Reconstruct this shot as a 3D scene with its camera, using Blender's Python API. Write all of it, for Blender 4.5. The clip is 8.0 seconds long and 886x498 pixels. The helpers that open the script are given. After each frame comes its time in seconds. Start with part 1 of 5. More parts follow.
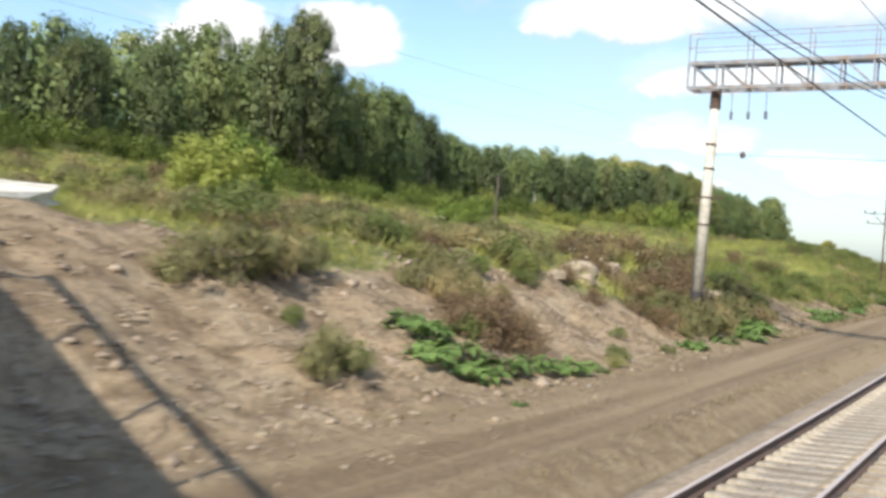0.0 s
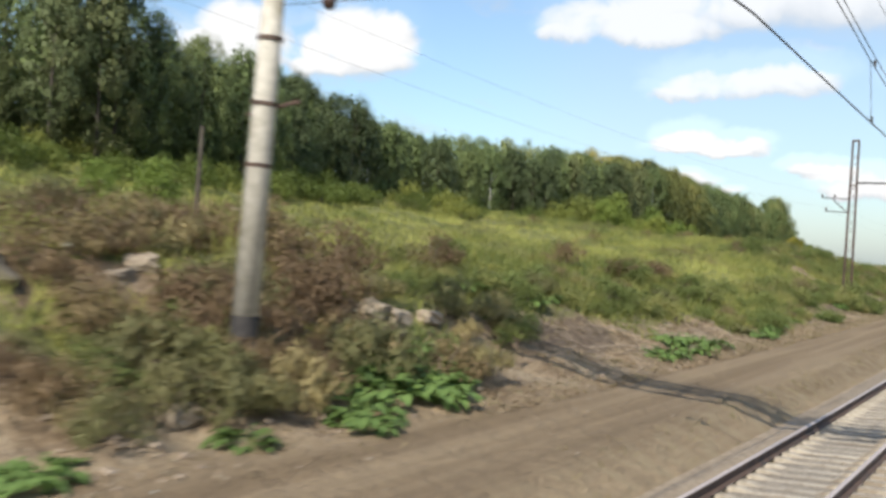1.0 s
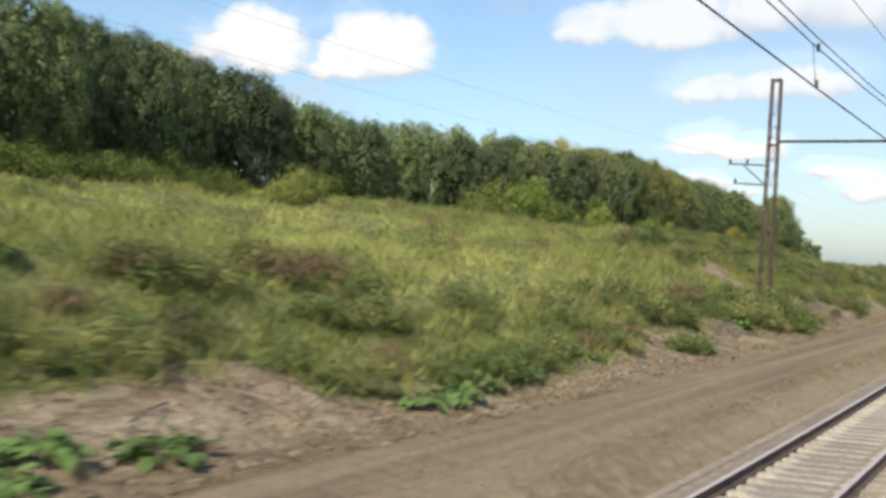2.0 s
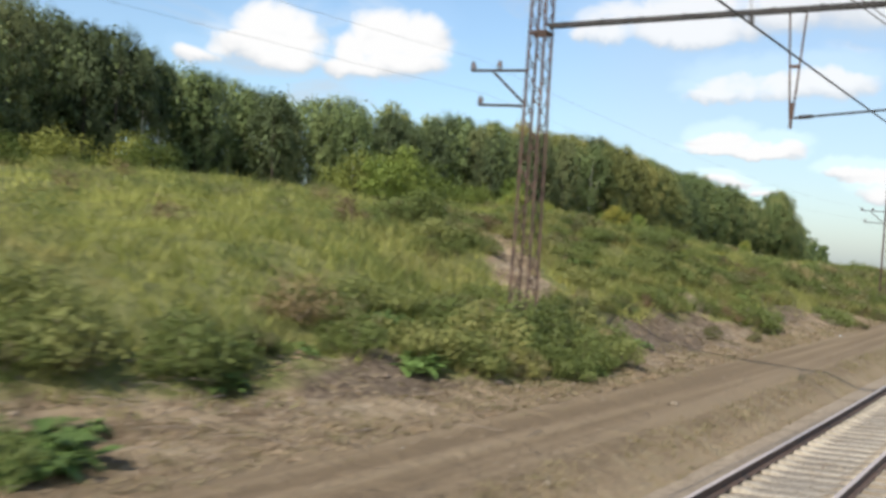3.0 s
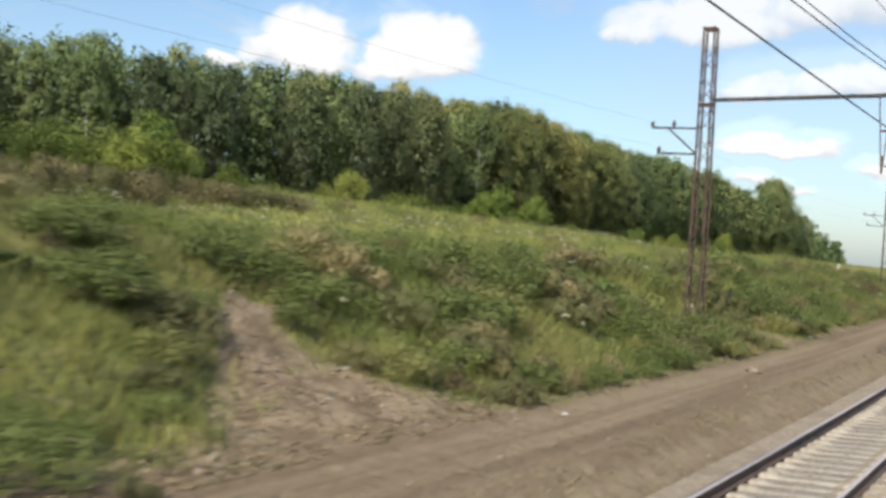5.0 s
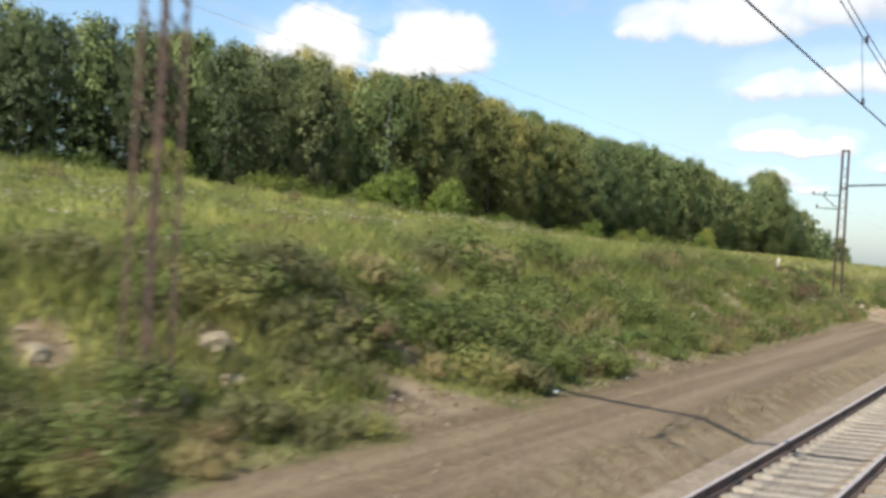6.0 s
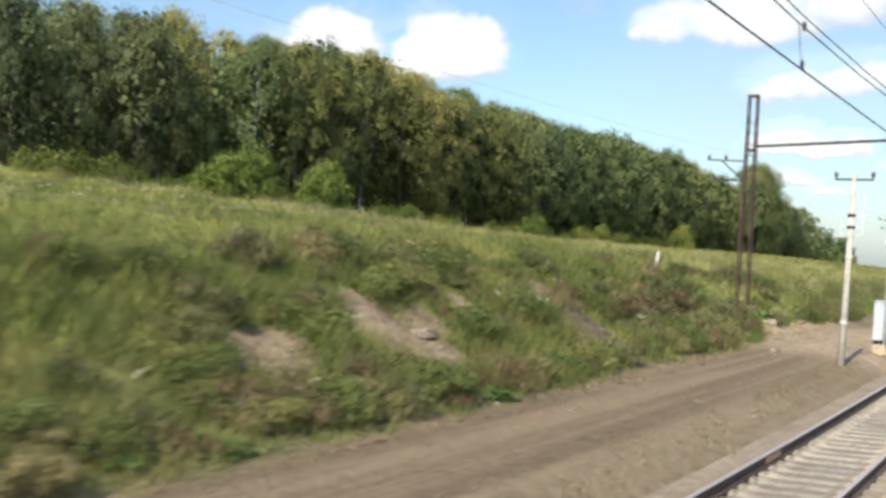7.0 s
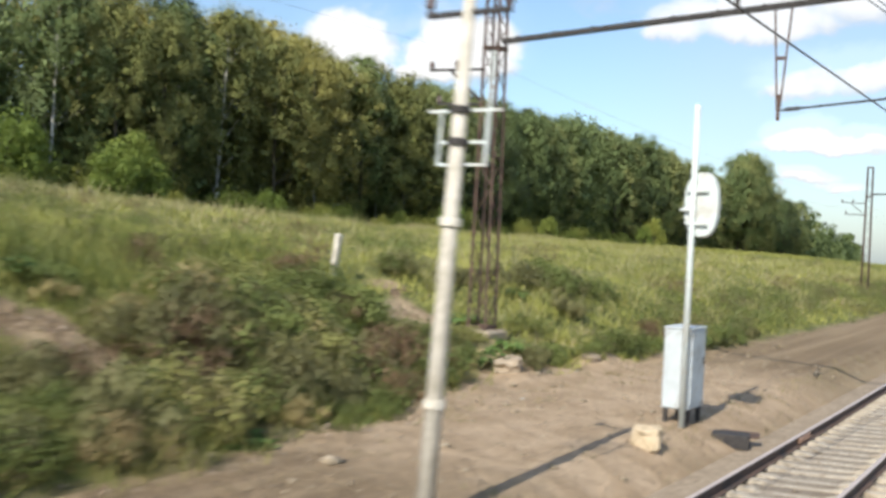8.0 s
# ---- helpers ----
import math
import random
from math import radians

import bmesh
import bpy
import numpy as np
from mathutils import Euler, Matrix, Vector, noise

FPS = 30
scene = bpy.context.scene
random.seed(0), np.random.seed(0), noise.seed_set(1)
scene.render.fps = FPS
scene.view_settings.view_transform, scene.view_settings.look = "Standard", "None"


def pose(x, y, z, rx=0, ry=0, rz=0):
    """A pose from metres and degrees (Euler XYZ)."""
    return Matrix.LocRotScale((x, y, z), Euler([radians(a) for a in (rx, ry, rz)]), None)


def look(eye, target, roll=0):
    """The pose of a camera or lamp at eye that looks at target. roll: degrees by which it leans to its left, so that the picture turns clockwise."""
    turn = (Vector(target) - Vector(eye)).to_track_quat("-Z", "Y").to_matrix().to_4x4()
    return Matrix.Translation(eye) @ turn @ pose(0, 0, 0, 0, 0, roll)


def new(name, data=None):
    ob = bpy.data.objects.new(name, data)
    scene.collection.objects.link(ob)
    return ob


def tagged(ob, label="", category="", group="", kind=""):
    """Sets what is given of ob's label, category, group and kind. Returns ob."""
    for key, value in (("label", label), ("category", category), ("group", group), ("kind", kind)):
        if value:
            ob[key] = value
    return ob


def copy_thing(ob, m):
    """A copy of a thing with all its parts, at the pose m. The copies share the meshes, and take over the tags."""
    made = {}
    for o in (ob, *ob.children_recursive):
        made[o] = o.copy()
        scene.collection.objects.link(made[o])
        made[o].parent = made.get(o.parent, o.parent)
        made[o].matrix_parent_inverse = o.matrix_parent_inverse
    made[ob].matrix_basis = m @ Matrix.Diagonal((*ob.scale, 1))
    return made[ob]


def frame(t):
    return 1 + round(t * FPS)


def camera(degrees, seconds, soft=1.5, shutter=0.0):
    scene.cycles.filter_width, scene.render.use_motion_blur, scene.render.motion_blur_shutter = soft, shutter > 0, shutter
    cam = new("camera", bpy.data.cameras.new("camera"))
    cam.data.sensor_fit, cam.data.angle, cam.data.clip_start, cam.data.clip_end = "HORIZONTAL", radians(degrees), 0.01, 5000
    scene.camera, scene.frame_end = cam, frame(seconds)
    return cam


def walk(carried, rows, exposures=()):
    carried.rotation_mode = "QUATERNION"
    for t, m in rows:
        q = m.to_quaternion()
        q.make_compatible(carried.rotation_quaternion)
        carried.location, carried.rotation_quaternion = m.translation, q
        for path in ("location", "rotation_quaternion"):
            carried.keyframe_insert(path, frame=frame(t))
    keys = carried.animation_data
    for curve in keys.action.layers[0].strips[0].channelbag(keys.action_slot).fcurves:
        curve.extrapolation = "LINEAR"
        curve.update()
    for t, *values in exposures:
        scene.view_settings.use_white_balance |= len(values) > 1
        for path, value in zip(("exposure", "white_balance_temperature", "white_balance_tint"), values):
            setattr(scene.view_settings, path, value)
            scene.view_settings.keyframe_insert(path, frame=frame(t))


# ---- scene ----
# ---------------------------------------------------------------- camera and walk
cam = camera(48.27, 8.0, soft=3.2, shutter=0.2)
BEND = 1567.94            # radius of the railway curve, metres
EYE = 3.141               # eye above the railhead
ROWS = [
    (0.0, -0.0, 0.0, 32.769, -0.695, -3.602),
    (0.5, -0.037, 10.757, 33.312, -0.543, -3.378),
    (1.0, -0.148, 21.513, 33.759, -0.451, -3.444),
    (1.5, -0.332, 32.268, 34.284, -0.317, -3.203),
    (3.0, -1.328, 64.522, 35.63, -0.499, -3.837),
    (3.5, -1.808, 75.268, 36.104, -0.475, -3.715),
    (4.0, -2.361, 86.011, 36.513, -0.506, -3.729),
    (4.5, -2.988, 96.749, 36.995, -0.447, -3.455),
    (6.0, -5.31, 128.935, 38.195, -0.63, -3.468),
    (6.5, -6.232, 139.653, 38.654, -0.586, -3.324),
    (7.0, -7.226, 150.363, 38.992, -0.529, -3.295),
    (7.5, -8.295, 161.067, 39.478, -0.496, -3.09),
    (8.0, -9.436, 171.763, 39.875, -0.527, -2.879),
]
walk(cam, [(t, pose(x, y, EYE, 90 + pitch, roll, yaw)) for t, x, y, yaw, pitch, roll in ROWS],
     exposures=[(0.0, 0.43), (0.5, 0.24), (1.5, 0.11), (4.0, 0.05), (6.0, 0.19), (8.0, 0.22)])

# ---------------------------------------------------------------- sky and sun
SUN_EL, SHADOW_AZ = 41.0, 7.0     # shadows fall ahead along the railway and a little to its left
CAST = Vector((-math.sin(radians(SHADOW_AZ + 4)), math.cos(radians(SHADOW_AZ + 4)), -math.tan(radians(SUN_EL)))).normalized()
sun = new("sun", bpy.data.lights.new("sun", "SUN"))
sun.data.energy, sun.data.angle, sun.data.color = 4.8, radians(0.55), (1.0, 0.95, 0.84)
sun.matrix_world = look((0, -40, 60), Vector((0, -40, 60)) + CAST)


class Nodes:
    """Short hand for building node trees."""

    def __init__(self, tree):
        self.tree = tree
        tree.nodes.clear()

    def add(self, node, **values):
        n = self.tree.nodes.new(node)
        for key, value in values.items():
            if key == "op":
                n.operation = value
            elif key == "blend":
                n.blend_type = value
            elif key == "kind":
                n.data_type = value
        return n

    def put(self, socket, value):
        if isinstance(value, bpy.types.NodeSocket):
            self.tree.links.new(value, socket)
        elif isinstance(value, (tuple, list)) and socket.type == "RGBA" and len(value) == 3:
            socket.default_value = (*value, 1)
        else:
            socket.default_value = value

    def math(self, op, a, b=0.0, c=0.0, clamp=False):
        n = self.add("ShaderNodeMath", op=op)
        n.use_clamp = clamp
        for socket, v in zip(n.inputs, (a, b, c)):
            self.put(socket, v)
        return n.outputs[0]

    def ramp(self, value, lo, hi):
        n = self.add("ShaderNodeMapRange")
        n.interpolation_type = "SMOOTHSTEP"
        for key, v in (("Value", value), ("From Min", lo), ("From Max", hi)):
            self.put(n.inputs[key], v)
        return n.outputs[0]

    def mix(self, fac, a, b, blend="MIX"):
        n = self.add("ShaderNodeMix", kind="RGBA")
        n.blend_type = blend
        self.put(n.inputs[0], fac)
        self.put(n.inputs[6], a)
        self.put(n.inputs[7], b)
        return n.outputs[2]

    def noise(self, scale, detail=4.0, vector=None, rough=0.55, warp=0.0):
        n = self.add("ShaderNodeTexNoise")
        for key, v in (("Scale", scale), ("Detail", detail), ("Roughness", rough), ("Distortion", warp)):
            self.put(n.inputs[key], v)
        if vector is not None:
            self.put(n.inputs["Vector"], vector)
        return n.outputs["Fac"]

    def scaled(self, vector, sx, sy, sz):
        n = self.add("ShaderNodeMapping")
        self.put(n.inputs["Vector"], vector)
        n.inputs["Scale"].default_value = (sx, sy, sz)
        return n.outputs[0]


world = bpy.data.worlds.new("sky")
scene.world = world
world.use_nodes = True
W = Nodes(world.node_tree)
sky = W.add("ShaderNodeTexSky")
sky.sky_type, sky.sun_disc = "NISHITA", False
sky.sun_elevation = radians(SUN_EL)
sky.sun_rotation = math.atan2(-CAST.x, -CAST.y)
sky.air_density, sky.dust_density, sky.ozone_density = 1.0, 1.2, 1.4
# cumulus clouds as soft lobes: azimuth to the left of the y axis, elevation, half width, half height (degrees)
LOBES = [
    (46.3, 11.1, 2.5, 1.75), (44.6, 10.8, 1.8, 1.75), (47.9, 10.1, 1.8, 1.2), (45.6, 9.5, 2.9, 1.0), (50.4, 9.3, 1.7, 0.75),
    (39.8, 11.4, 2.3, 1.75), (37.6, 11.4, 2.1, 1.65), (41.6, 10.4, 1.5, 1.4), (38.6, 9.8, 3.1, 1.2), (41.4, 9.3, 2.6, 0.9),
    (24.5, 12.9, 4.9, 1.4), (20.0, 13.4, 6.5, 2.1), (12.0, 14.0, 7.0, 3.0), (27.2, 12.1, 2.2, 0.9), (22.5, 12.0, 3.6, 0.9),
    (18.3, 9.4, 4.6, 1.15), (15.0, 9.6, 3.4, 1.2), (20.6, 8.9, 2.6, 0.75),
    (20.4, 6.45, 1.9, 0.8), (17.6, 6.2, 2.3, 0.65), (19.2, 5.9, 3.3, 0.42),
    (20.2, 4.2, 1.7, 0.40), (18.0, 3.8, 1.2, 0.25), (13.0, 4.9, 2.4, 0.5), (11.0, 4.0, 2.5, 0.9),
    (4.0, 9.0, 6.0, 1.8), (-6.0, 6.0, 7.0, 1.5), (62.0, 14.0, 6.0, 2.4), (80.0, 9.0, 7.0, 2.0), (-30.0, 12.0, 9.0, 2.6), (110.0, 12.0, 9.0, 2.6), (160.0, 14.0, 9.0, 3.0), (-100.0, 12.0, 9.0, 3.0),
]
geo = W.add("ShaderNodeTexCoord").outputs["Generated"]
puff = W.noise(26.0, 5.0, geo, 0.55)
puff2 = W.noise(26.0, 5.0, W.scaled(geo, 1.0, 1.0, 1.3), 0.55, 0.4)
xyz = W.add("ShaderNodeSeparateXYZ")
W.put(xyz.inputs[0], geo)
azim = W.math("MULTIPLY", W.math("ARCTAN2", W.math("MULTIPLY", xyz.outputs[0], -1.0), xyz.outputs[1]), 57.2958)
elev = W.math("MULTIPLY", W.math("ARCSINE", xyz.outputs[2]), 57.2958)
azim = W.math("ADD", azim, W.math("MULTIPLY", W.math("SUBTRACT", puff, 0.5), 2.2))
elev = W.math("ADD", elev, W.math("MULTIPLY", W.math("SUBTRACT", puff2, 0.5), 1.6))
cover, lift = None, None       # the clouds, and the same clouds raised a little, which leaves their shaded undersides
for a, e, w, h in LOBES:
    dx = W.math("DIVIDE", W.math("SUBTRACT", azim, a), w)
    dy = W.math("DIVIDE", W.math("SUBTRACT", elev, e), h)
    inside = W.math("SUBTRACT", 1.0, W.math("ADD", W.math("MULTIPLY", dx, dx), W.math("MULTIPLY", dy, dy)))
    cover = inside if cover is None else W.math("MAXIMUM", cover, inside)
    dy = W.math("SUBTRACT", dy, 0.7)
    inside = W.math("SUBTRACT", 1.0, W.math("ADD", W.math("MULTIPLY", dx, dx), W.math("MULTIPLY", dy, dy)))
    lift = inside if lift is None else W.math("MAXIMUM", lift, inside)
wisps = W.ramp(W.noise(5.0, 6.0, W.scaled(geo, 1.0, 1.0, 3.5), 0.6, 0.6), 0.48, 0.78)
dense = W.math("MULTIPLY", W.ramp(cover, -0.12, 0.70), W.math("ADD", W.math("MULTIPLY", W.ramp(W.noise(14.0, 4.0, geo, 0.55, 0.3), 0.20, 0.46), 0.88), W.math("MAXIMUM", W.ramp(azim, 28.0, 35.0), W.ramp(elev, 7.8, 6.6)), clamp=True))
fluff = W.noise(34.0, 6.0, geo, 0.6)
deep = W.math("ADD", lift, W.math("MULTIPLY", W.math("SUBTRACT", fluff, 0.5), 0.5))
dense = W.math("MULTIPLY", dense, W.math("ADD", 0.42, W.math("MULTIPLY", W.ramp(deep, -0.75, 0.0), 0.58)))
veil = W.math("MULTIPLY", W.ramp(elev, 24.0, 6.0), W.math("ADD", 0.10, W.math("MULTIPLY", W.ramp(azim, 34.0, 22.0), 0.26)))
amount = W.math("MAXIMUM", dense, W.math("MAXIMUM", W.math("MULTIPLY", wisps, 0.70), veil), clamp=True)
shade = W.mix(W.ramp(deep, -0.7, 0.62), (0.60, 0.64, 0.69), (0.95, 0.95, 0.95))
sky_strength = W.add("ShaderNodeMix", kind="RGBA")
blue = W.mix(1.0, sky.outputs[0], (0.142, 0.159, 0.166), "MULTIPLY")
bright = W.mix(1.0, shade, (1.0, 1.0, 1.0), "MULTIPLY")
W.put(sky_strength.inputs[0], amount)
W.put(sky_strength.inputs[6], blue)
W.put(sky_strength.inputs[7], bright)
back = W.add("ShaderNodeBackground")
W.put(back.inputs[0], sky_strength.outputs[2])
back.inputs[1].default_value = 1.0
W.put(W.add("ShaderNodeOutputWorld").inputs[0], back.outputs[0])

# ---------------------------------------------------------------- materials


def material(name):
    m = bpy.data.materials.new(name)
    m.use_nodes = True
    n = Nodes(m.node_tree)
    out = n.add("ShaderNodeOutputMaterial")
    bsdf = n.add("ShaderNodeBsdfPrincipled")
    n.put(out.inputs[0], bsdf.outputs[0])
    return m, n, bsdf


def bump(n, bsdf, height, strength, distance):
    b = n.add("ShaderNodeBump")
    n.put(b.inputs["Height"], height)
    b.inputs["Strength"].default_value, b.inputs["Distance"].default_value = strength, distance
    n.put(bsdf.inputs["Normal"], b.outputs[0])


def where(n, kind="Object"):
    return n.add("ShaderNodeTexCoord").outputs[kind]


def surface(name, low, high, scale, rough=0.85, metal=0.0, stain=None, stain_scale=1.0, relief=0.4, depth=0.01, each=0.0):
    """A surface of two mixed tones with grain, larger stains and fine relief. each: tone change from piece to piece."""
    m, n, bsdf = material(name)
    at = where(n)
    fine = n.noise(scale, 6.0, at, 0.6)
    colour = n.mix(n.ramp(fine, 0.3, 0.7), low, high)
    if stain:
        colour = n.mix(n.ramp(n.noise(stain_scale, 4.0, at, 0.6, 0.5), 0.48, 0.68), colour, stain)
    if each:
        r = n.add("ShaderNodeObjectInfo").outputs["Random"]
        gain = n.math("ADD", 1.0 - each, n.math("MULTIPLY", r, 2 * each))
        v = n.add("ShaderNodeHueSaturation")
        n.put(v.inputs["Color"], colour)
        n.put(v.inputs["Value"], gain)
        colour = v.outputs[0]
    n.put(bsdf.inputs["Base Color"], colour)
    bsdf.inputs["Roughness"].default_value, bsdf.inputs["Metallic"].default_value = rough, metal
    bump(n, bsdf, fine, relief, depth)
    return m


def leafy(name, tones, patch=0.0, each=0.25, thin=0.35):
    """Foliage: tones mixed leaf by leaf, patches over the ground, some light through the blades."""
    m, n, bsdf = material(name)
    leaf = n.add("ShaderNodeNewGeometry").outputs["Random Per Island"]
    thing = n.add("ShaderNodeObjectInfo").outputs["Random"]
    colour = n.mix(n.math("ADD", 0.32, n.math("MULTIPLY", leaf, 0.36)), tones[0], tones[1])
    if len(tones) > 2:
        if patch:
            at = n.add("ShaderNodeNewGeometry").outputs["Position"]
            key = n.noise(patch, 3.0, at, 0.6, 0.3)
            colour = n.mix(n.ramp(n.math("ADD", key, n.math("MULTIPLY", leaf, 0.08)), 0.46, 0.66), colour, tones[2])
            tuft = n.noise(1.5, 3.0, at, 0.6, 0.4)
            colour = n.mix(n.ramp(tuft, 0.35, 0.70), colour, n.mix(1.0, colour, (0.66, 0.74, 0.62), "MULTIPLY"))
            if len(tones) > 3:
                key = n.noise(patch * 1.7, 3.0, n.scaled(at, 1.0, 1.0, 1.0), 0.6, 0.8)
                colour = n.mix(n.ramp(key, 0.60, 0.72), colour, tones[3])
        else:
            colour = n.mix(n.ramp(thing, 0.55, 1.0), colour, tones[2])
    v = n.add("ShaderNodeHueSaturation")
    n.put(v.inputs["Color"], colour)
    n.put(v.inputs["Value"], n.math("ADD", 1.0 - each, n.math("MULTIPLY", thing, 2 * each)))
    n.put(bsdf.inputs["Base Color"], v.outputs[0])
    bsdf.inputs["Roughness"].default_value = 0.6
    bsdf.inputs["Specular IOR Level"].default_value = 0.25
    glow = n.add("ShaderNodeBsdfTranslucent")
    n.put(glow.inputs[0], v.outputs[0])
    blend = n.add("ShaderNodeMixShader")
    blend.inputs[0].default_value = thin
    n.put(blend.inputs[1], bsdf.outputs[0])
    n.put(blend.inputs[2], glow.outputs[0])
    for node in n.tree.nodes:
        if node.type == "OUTPUT_MATERIAL":
            n.put(node.inputs[0], blend.outputs[0])
    return m


def ground_material():
    """Earth that goes, with the distance from the track, from packed dirt road over bare bank to turf. The UV map holds metres along and across."""
    m, n, bsdf = material("earth")
    uv = n.add("ShaderNodeUVMap").outputs[0]
    sep = n.add("ShaderNodeSeparateXYZ")
    n.put(sep.inputs[0], uv)
    across = n.math("MULTIPLY", sep.outputs[1], -1.0)      # metres to the left of the walk
    wob = n.math("MULTIPLY", n.math("SUBTRACT", n.noise(0.35, 3.0, uv), 0.5), 2.4)
    dist = n.math("ADD", across, wob)
    streak = n.noise(1.0, 4.0, n.scaled(uv, 0.05, 1.7, 1.0), 0.5)
    fine = n.noise(9.0, 6.0, uv, 0.7)
    mid = n.noise(1.3, 5.0, uv, 0.6, 0.4)
    road = n.mix(n.ramp(streak, 0.36, 0.66), (0.225, 0.160, 0.098), (0.330, 0.243, 0.153))
    road = n.mix(n.math("MULTIPLY", n.ramp(fine, 0.55, 0.75), 0.5), road, (0.43, 0.345, 0.24))
    ruts = n.ramp(n.math("SINE", n.math("MULTIPLY", across, 3.3)), 0.35, 1.0)
    road = n.mix(n.math("MULTIPLY", ruts, 0.12), road, (0.165, 0.118, 0.080))
    bank = n.mix(n.ramp(mid, 0.36, 0.62), (0.205, 0.143, 0.088), (0.395, 0.292, 0.186))
    bank = n.mix(n.math("MULTIPLY", n.ramp(n.noise(0.5, 4.0, uv, 0.65, 0.8), 0.5, 0.68), 0.6), bank, (0.49, 0.395, 0.275))
    cracks = n.noise(4.2, 5.0, uv, 0.7, 1.2)
    bank = n.mix(n.math("MULTIPLY", n.ramp(cracks, 0.46, 0.36), 0.6), bank, (0.130, 0.092, 0.066))
    bank = n.mix(n.math("MULTIPLY", n.ramp(fine, 0.54, 0.70), 0.6), bank, (0.55, 0.46, 0.33))
    bank = n.mix(n.math("MULTIPLY", n.ramp(n.noise(5.5, 5.0, n.scaled(uv, 0.7, 1.6, 1.0), 0.7, 0.6), 0.52, 0.66), 0.45), bank, (0.135, 0.096, 0.070))
    # bank colour darkened by damp soil, and by one painted shadow patch
    damp_and_shadow = n.add("ShaderNodeAttribute")
    damp_and_shadow.attribute_name = "damp_and_shadow"
    bank = n.mix(n.math("MULTIPLY", n.ramp(n.math("ADD", damp_and_shadow.outputs["Fac"], n.math("SUBTRACT", mid, 0.5)), 0.25, 0.6), 0.85), bank, n.mix(n.ramp(cracks, 0.4, 0.6), (0.085, 0.062, 0.046), (0.190, 0.142, 0.104)))
    turf = n.mix(n.ramp(mid, 0.38, 0.62), (0.130, 0.140, 0.048), (0.240, 0.232, 0.088))
    verge = n.mix(n.ramp(n.noise(2.2, 5.0, uv, 0.65, 0.3), 0.40, 0.72), road, (0.345, 0.272, 0.172))
    col = n.mix(n.ramp(dist, 5.2, 6.2), verge, road)
    col = n.mix(n.ramp(dist, 7.9, 9.0), col, bank)
    cover = n.add("ShaderNodeAttribute")
    cover.attribute_name = "turf"
    col = n.mix(n.ramp(n.math("ADD", cover.outputs["Fac"], n.math("MULTIPLY", n.math("SUBTRACT", n.noise(1.1, 5.0, uv, 0.65), 0.5), 0.9)), 0.3, 0.7), col, turf)
    yard = n.math("MULTIPLY", n.ramp(n.math("ADD", sep.outputs[0], wob), 180.5, 184.5), n.ramp(n.math("ADD", sep.outputs[0], wob), 199.0, 194.0))
    yard = n.math("MULTIPLY", yard, n.math("MULTIPLY", n.ramp(dist, 4.2, 5.2), n.ramp(dist, 11.5, 10.0)))
    col = n.mix(yard, col, n.mix(n.ramp(mid, 0.36, 0.62), (0.40, 0.288, 0.186), (0.50, 0.370, 0.250)))
    # across the railway the same meadow goes on
    col = n.mix(n.ramp(n.math("ADD", across, wob), -3.0, -7.0), col, turf)
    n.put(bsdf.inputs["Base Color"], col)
    bsdf.inputs["Roughness"].default_value = 0.95
    bsdf.inputs["Specular IOR Level"].default_value = 0.15
    bump(n, bsdf, n.math("ADD", n.math("MULTIPLY", fine, 0.35), n.math("ADD", mid, n.math("MULTIPLY", cracks, 0.8))), 1.0, 0.16)
    return m


EARTH = ground_material()
CONCRETE = surface("concrete", (0.52, 0.475, 0.40), (0.70, 0.65, 0.56), 9.0, 0.9, stain=(0.40, 0.35, 0.28), stain_scale=2.0)
POLE_CONCRETE = surface("pole_concrete", (0.45, 0.41, 0.345), (0.60, 0.55, 0.475), 7.0, 0.88, stain=(0.36, 0.32, 0.25), stain_scale=1.6)
SLEEPER = surface("sleeper_concrete", (0.33, 0.28, 0.215), (0.48, 0.415, 0.33), 12.0, 0.92, stain=(0.25, 0.20, 0.145), stain_scale=3.0, each=0.14)
DUST = surface("trackside_dust", (0.220, 0.163, 0.108), (0.390, 0.305, 0.215), 9.0, 0.95, stain=(0.24, 0.18, 0.12), stain_scale=0.9, relief=0.9, depth=0.05)
BALLAST = surface("ballast", (0.185, 0.150, 0.114), (0.37, 0.31, 0.24), 16.0, 0.95, stain=(0.22, 0.17, 0.12), stain_scale=0.7, relief=1.0, depth=0.05)
RAIL_SIDE = surface("rail_rust", (0.070, 0.042, 0.032), (0.125, 0.078, 0.058), 22.0, 0.85, stain=(0.04, 0.033, 0.03), stain_scale=2.0)
RAIL_TOP = surface("rail_head", (0.46, 0.37, 0.32), (0.60, 0.50, 0.45), 14.0, 0.5, metal=0.25)
RUSTY = surface("rusty_steel", (0.046, 0.029, 0.023), (0.115, 0.070, 0.053), 7.0, 0.85, stain=(0.145, 0.088, 0.064), stain_scale=1.6)
DARK_STEEL = surface("dark_steel", (0.022, 0.020, 0.020), (0.050, 0.043, 0.040), 8.0, 0.8)
GREY_STEEL = surface("galvanised_steel", (0.19, 0.19, 0.20), (0.31, 0.31, 0.325), 6.0, 0.6, metal=0.4, stain=(0.22, 0.15, 0.11), stain_scale=2.0)
WIRE = surface("wire", (0.045, 0.040, 0.038), (0.090, 0.075, 0.065), 8.0, 0.6, metal=0.4)
INSULATOR = surface("insulator", (0.06, 0.035, 0.03), (0.10, 0.06, 0.05), 9.0, 0.25)
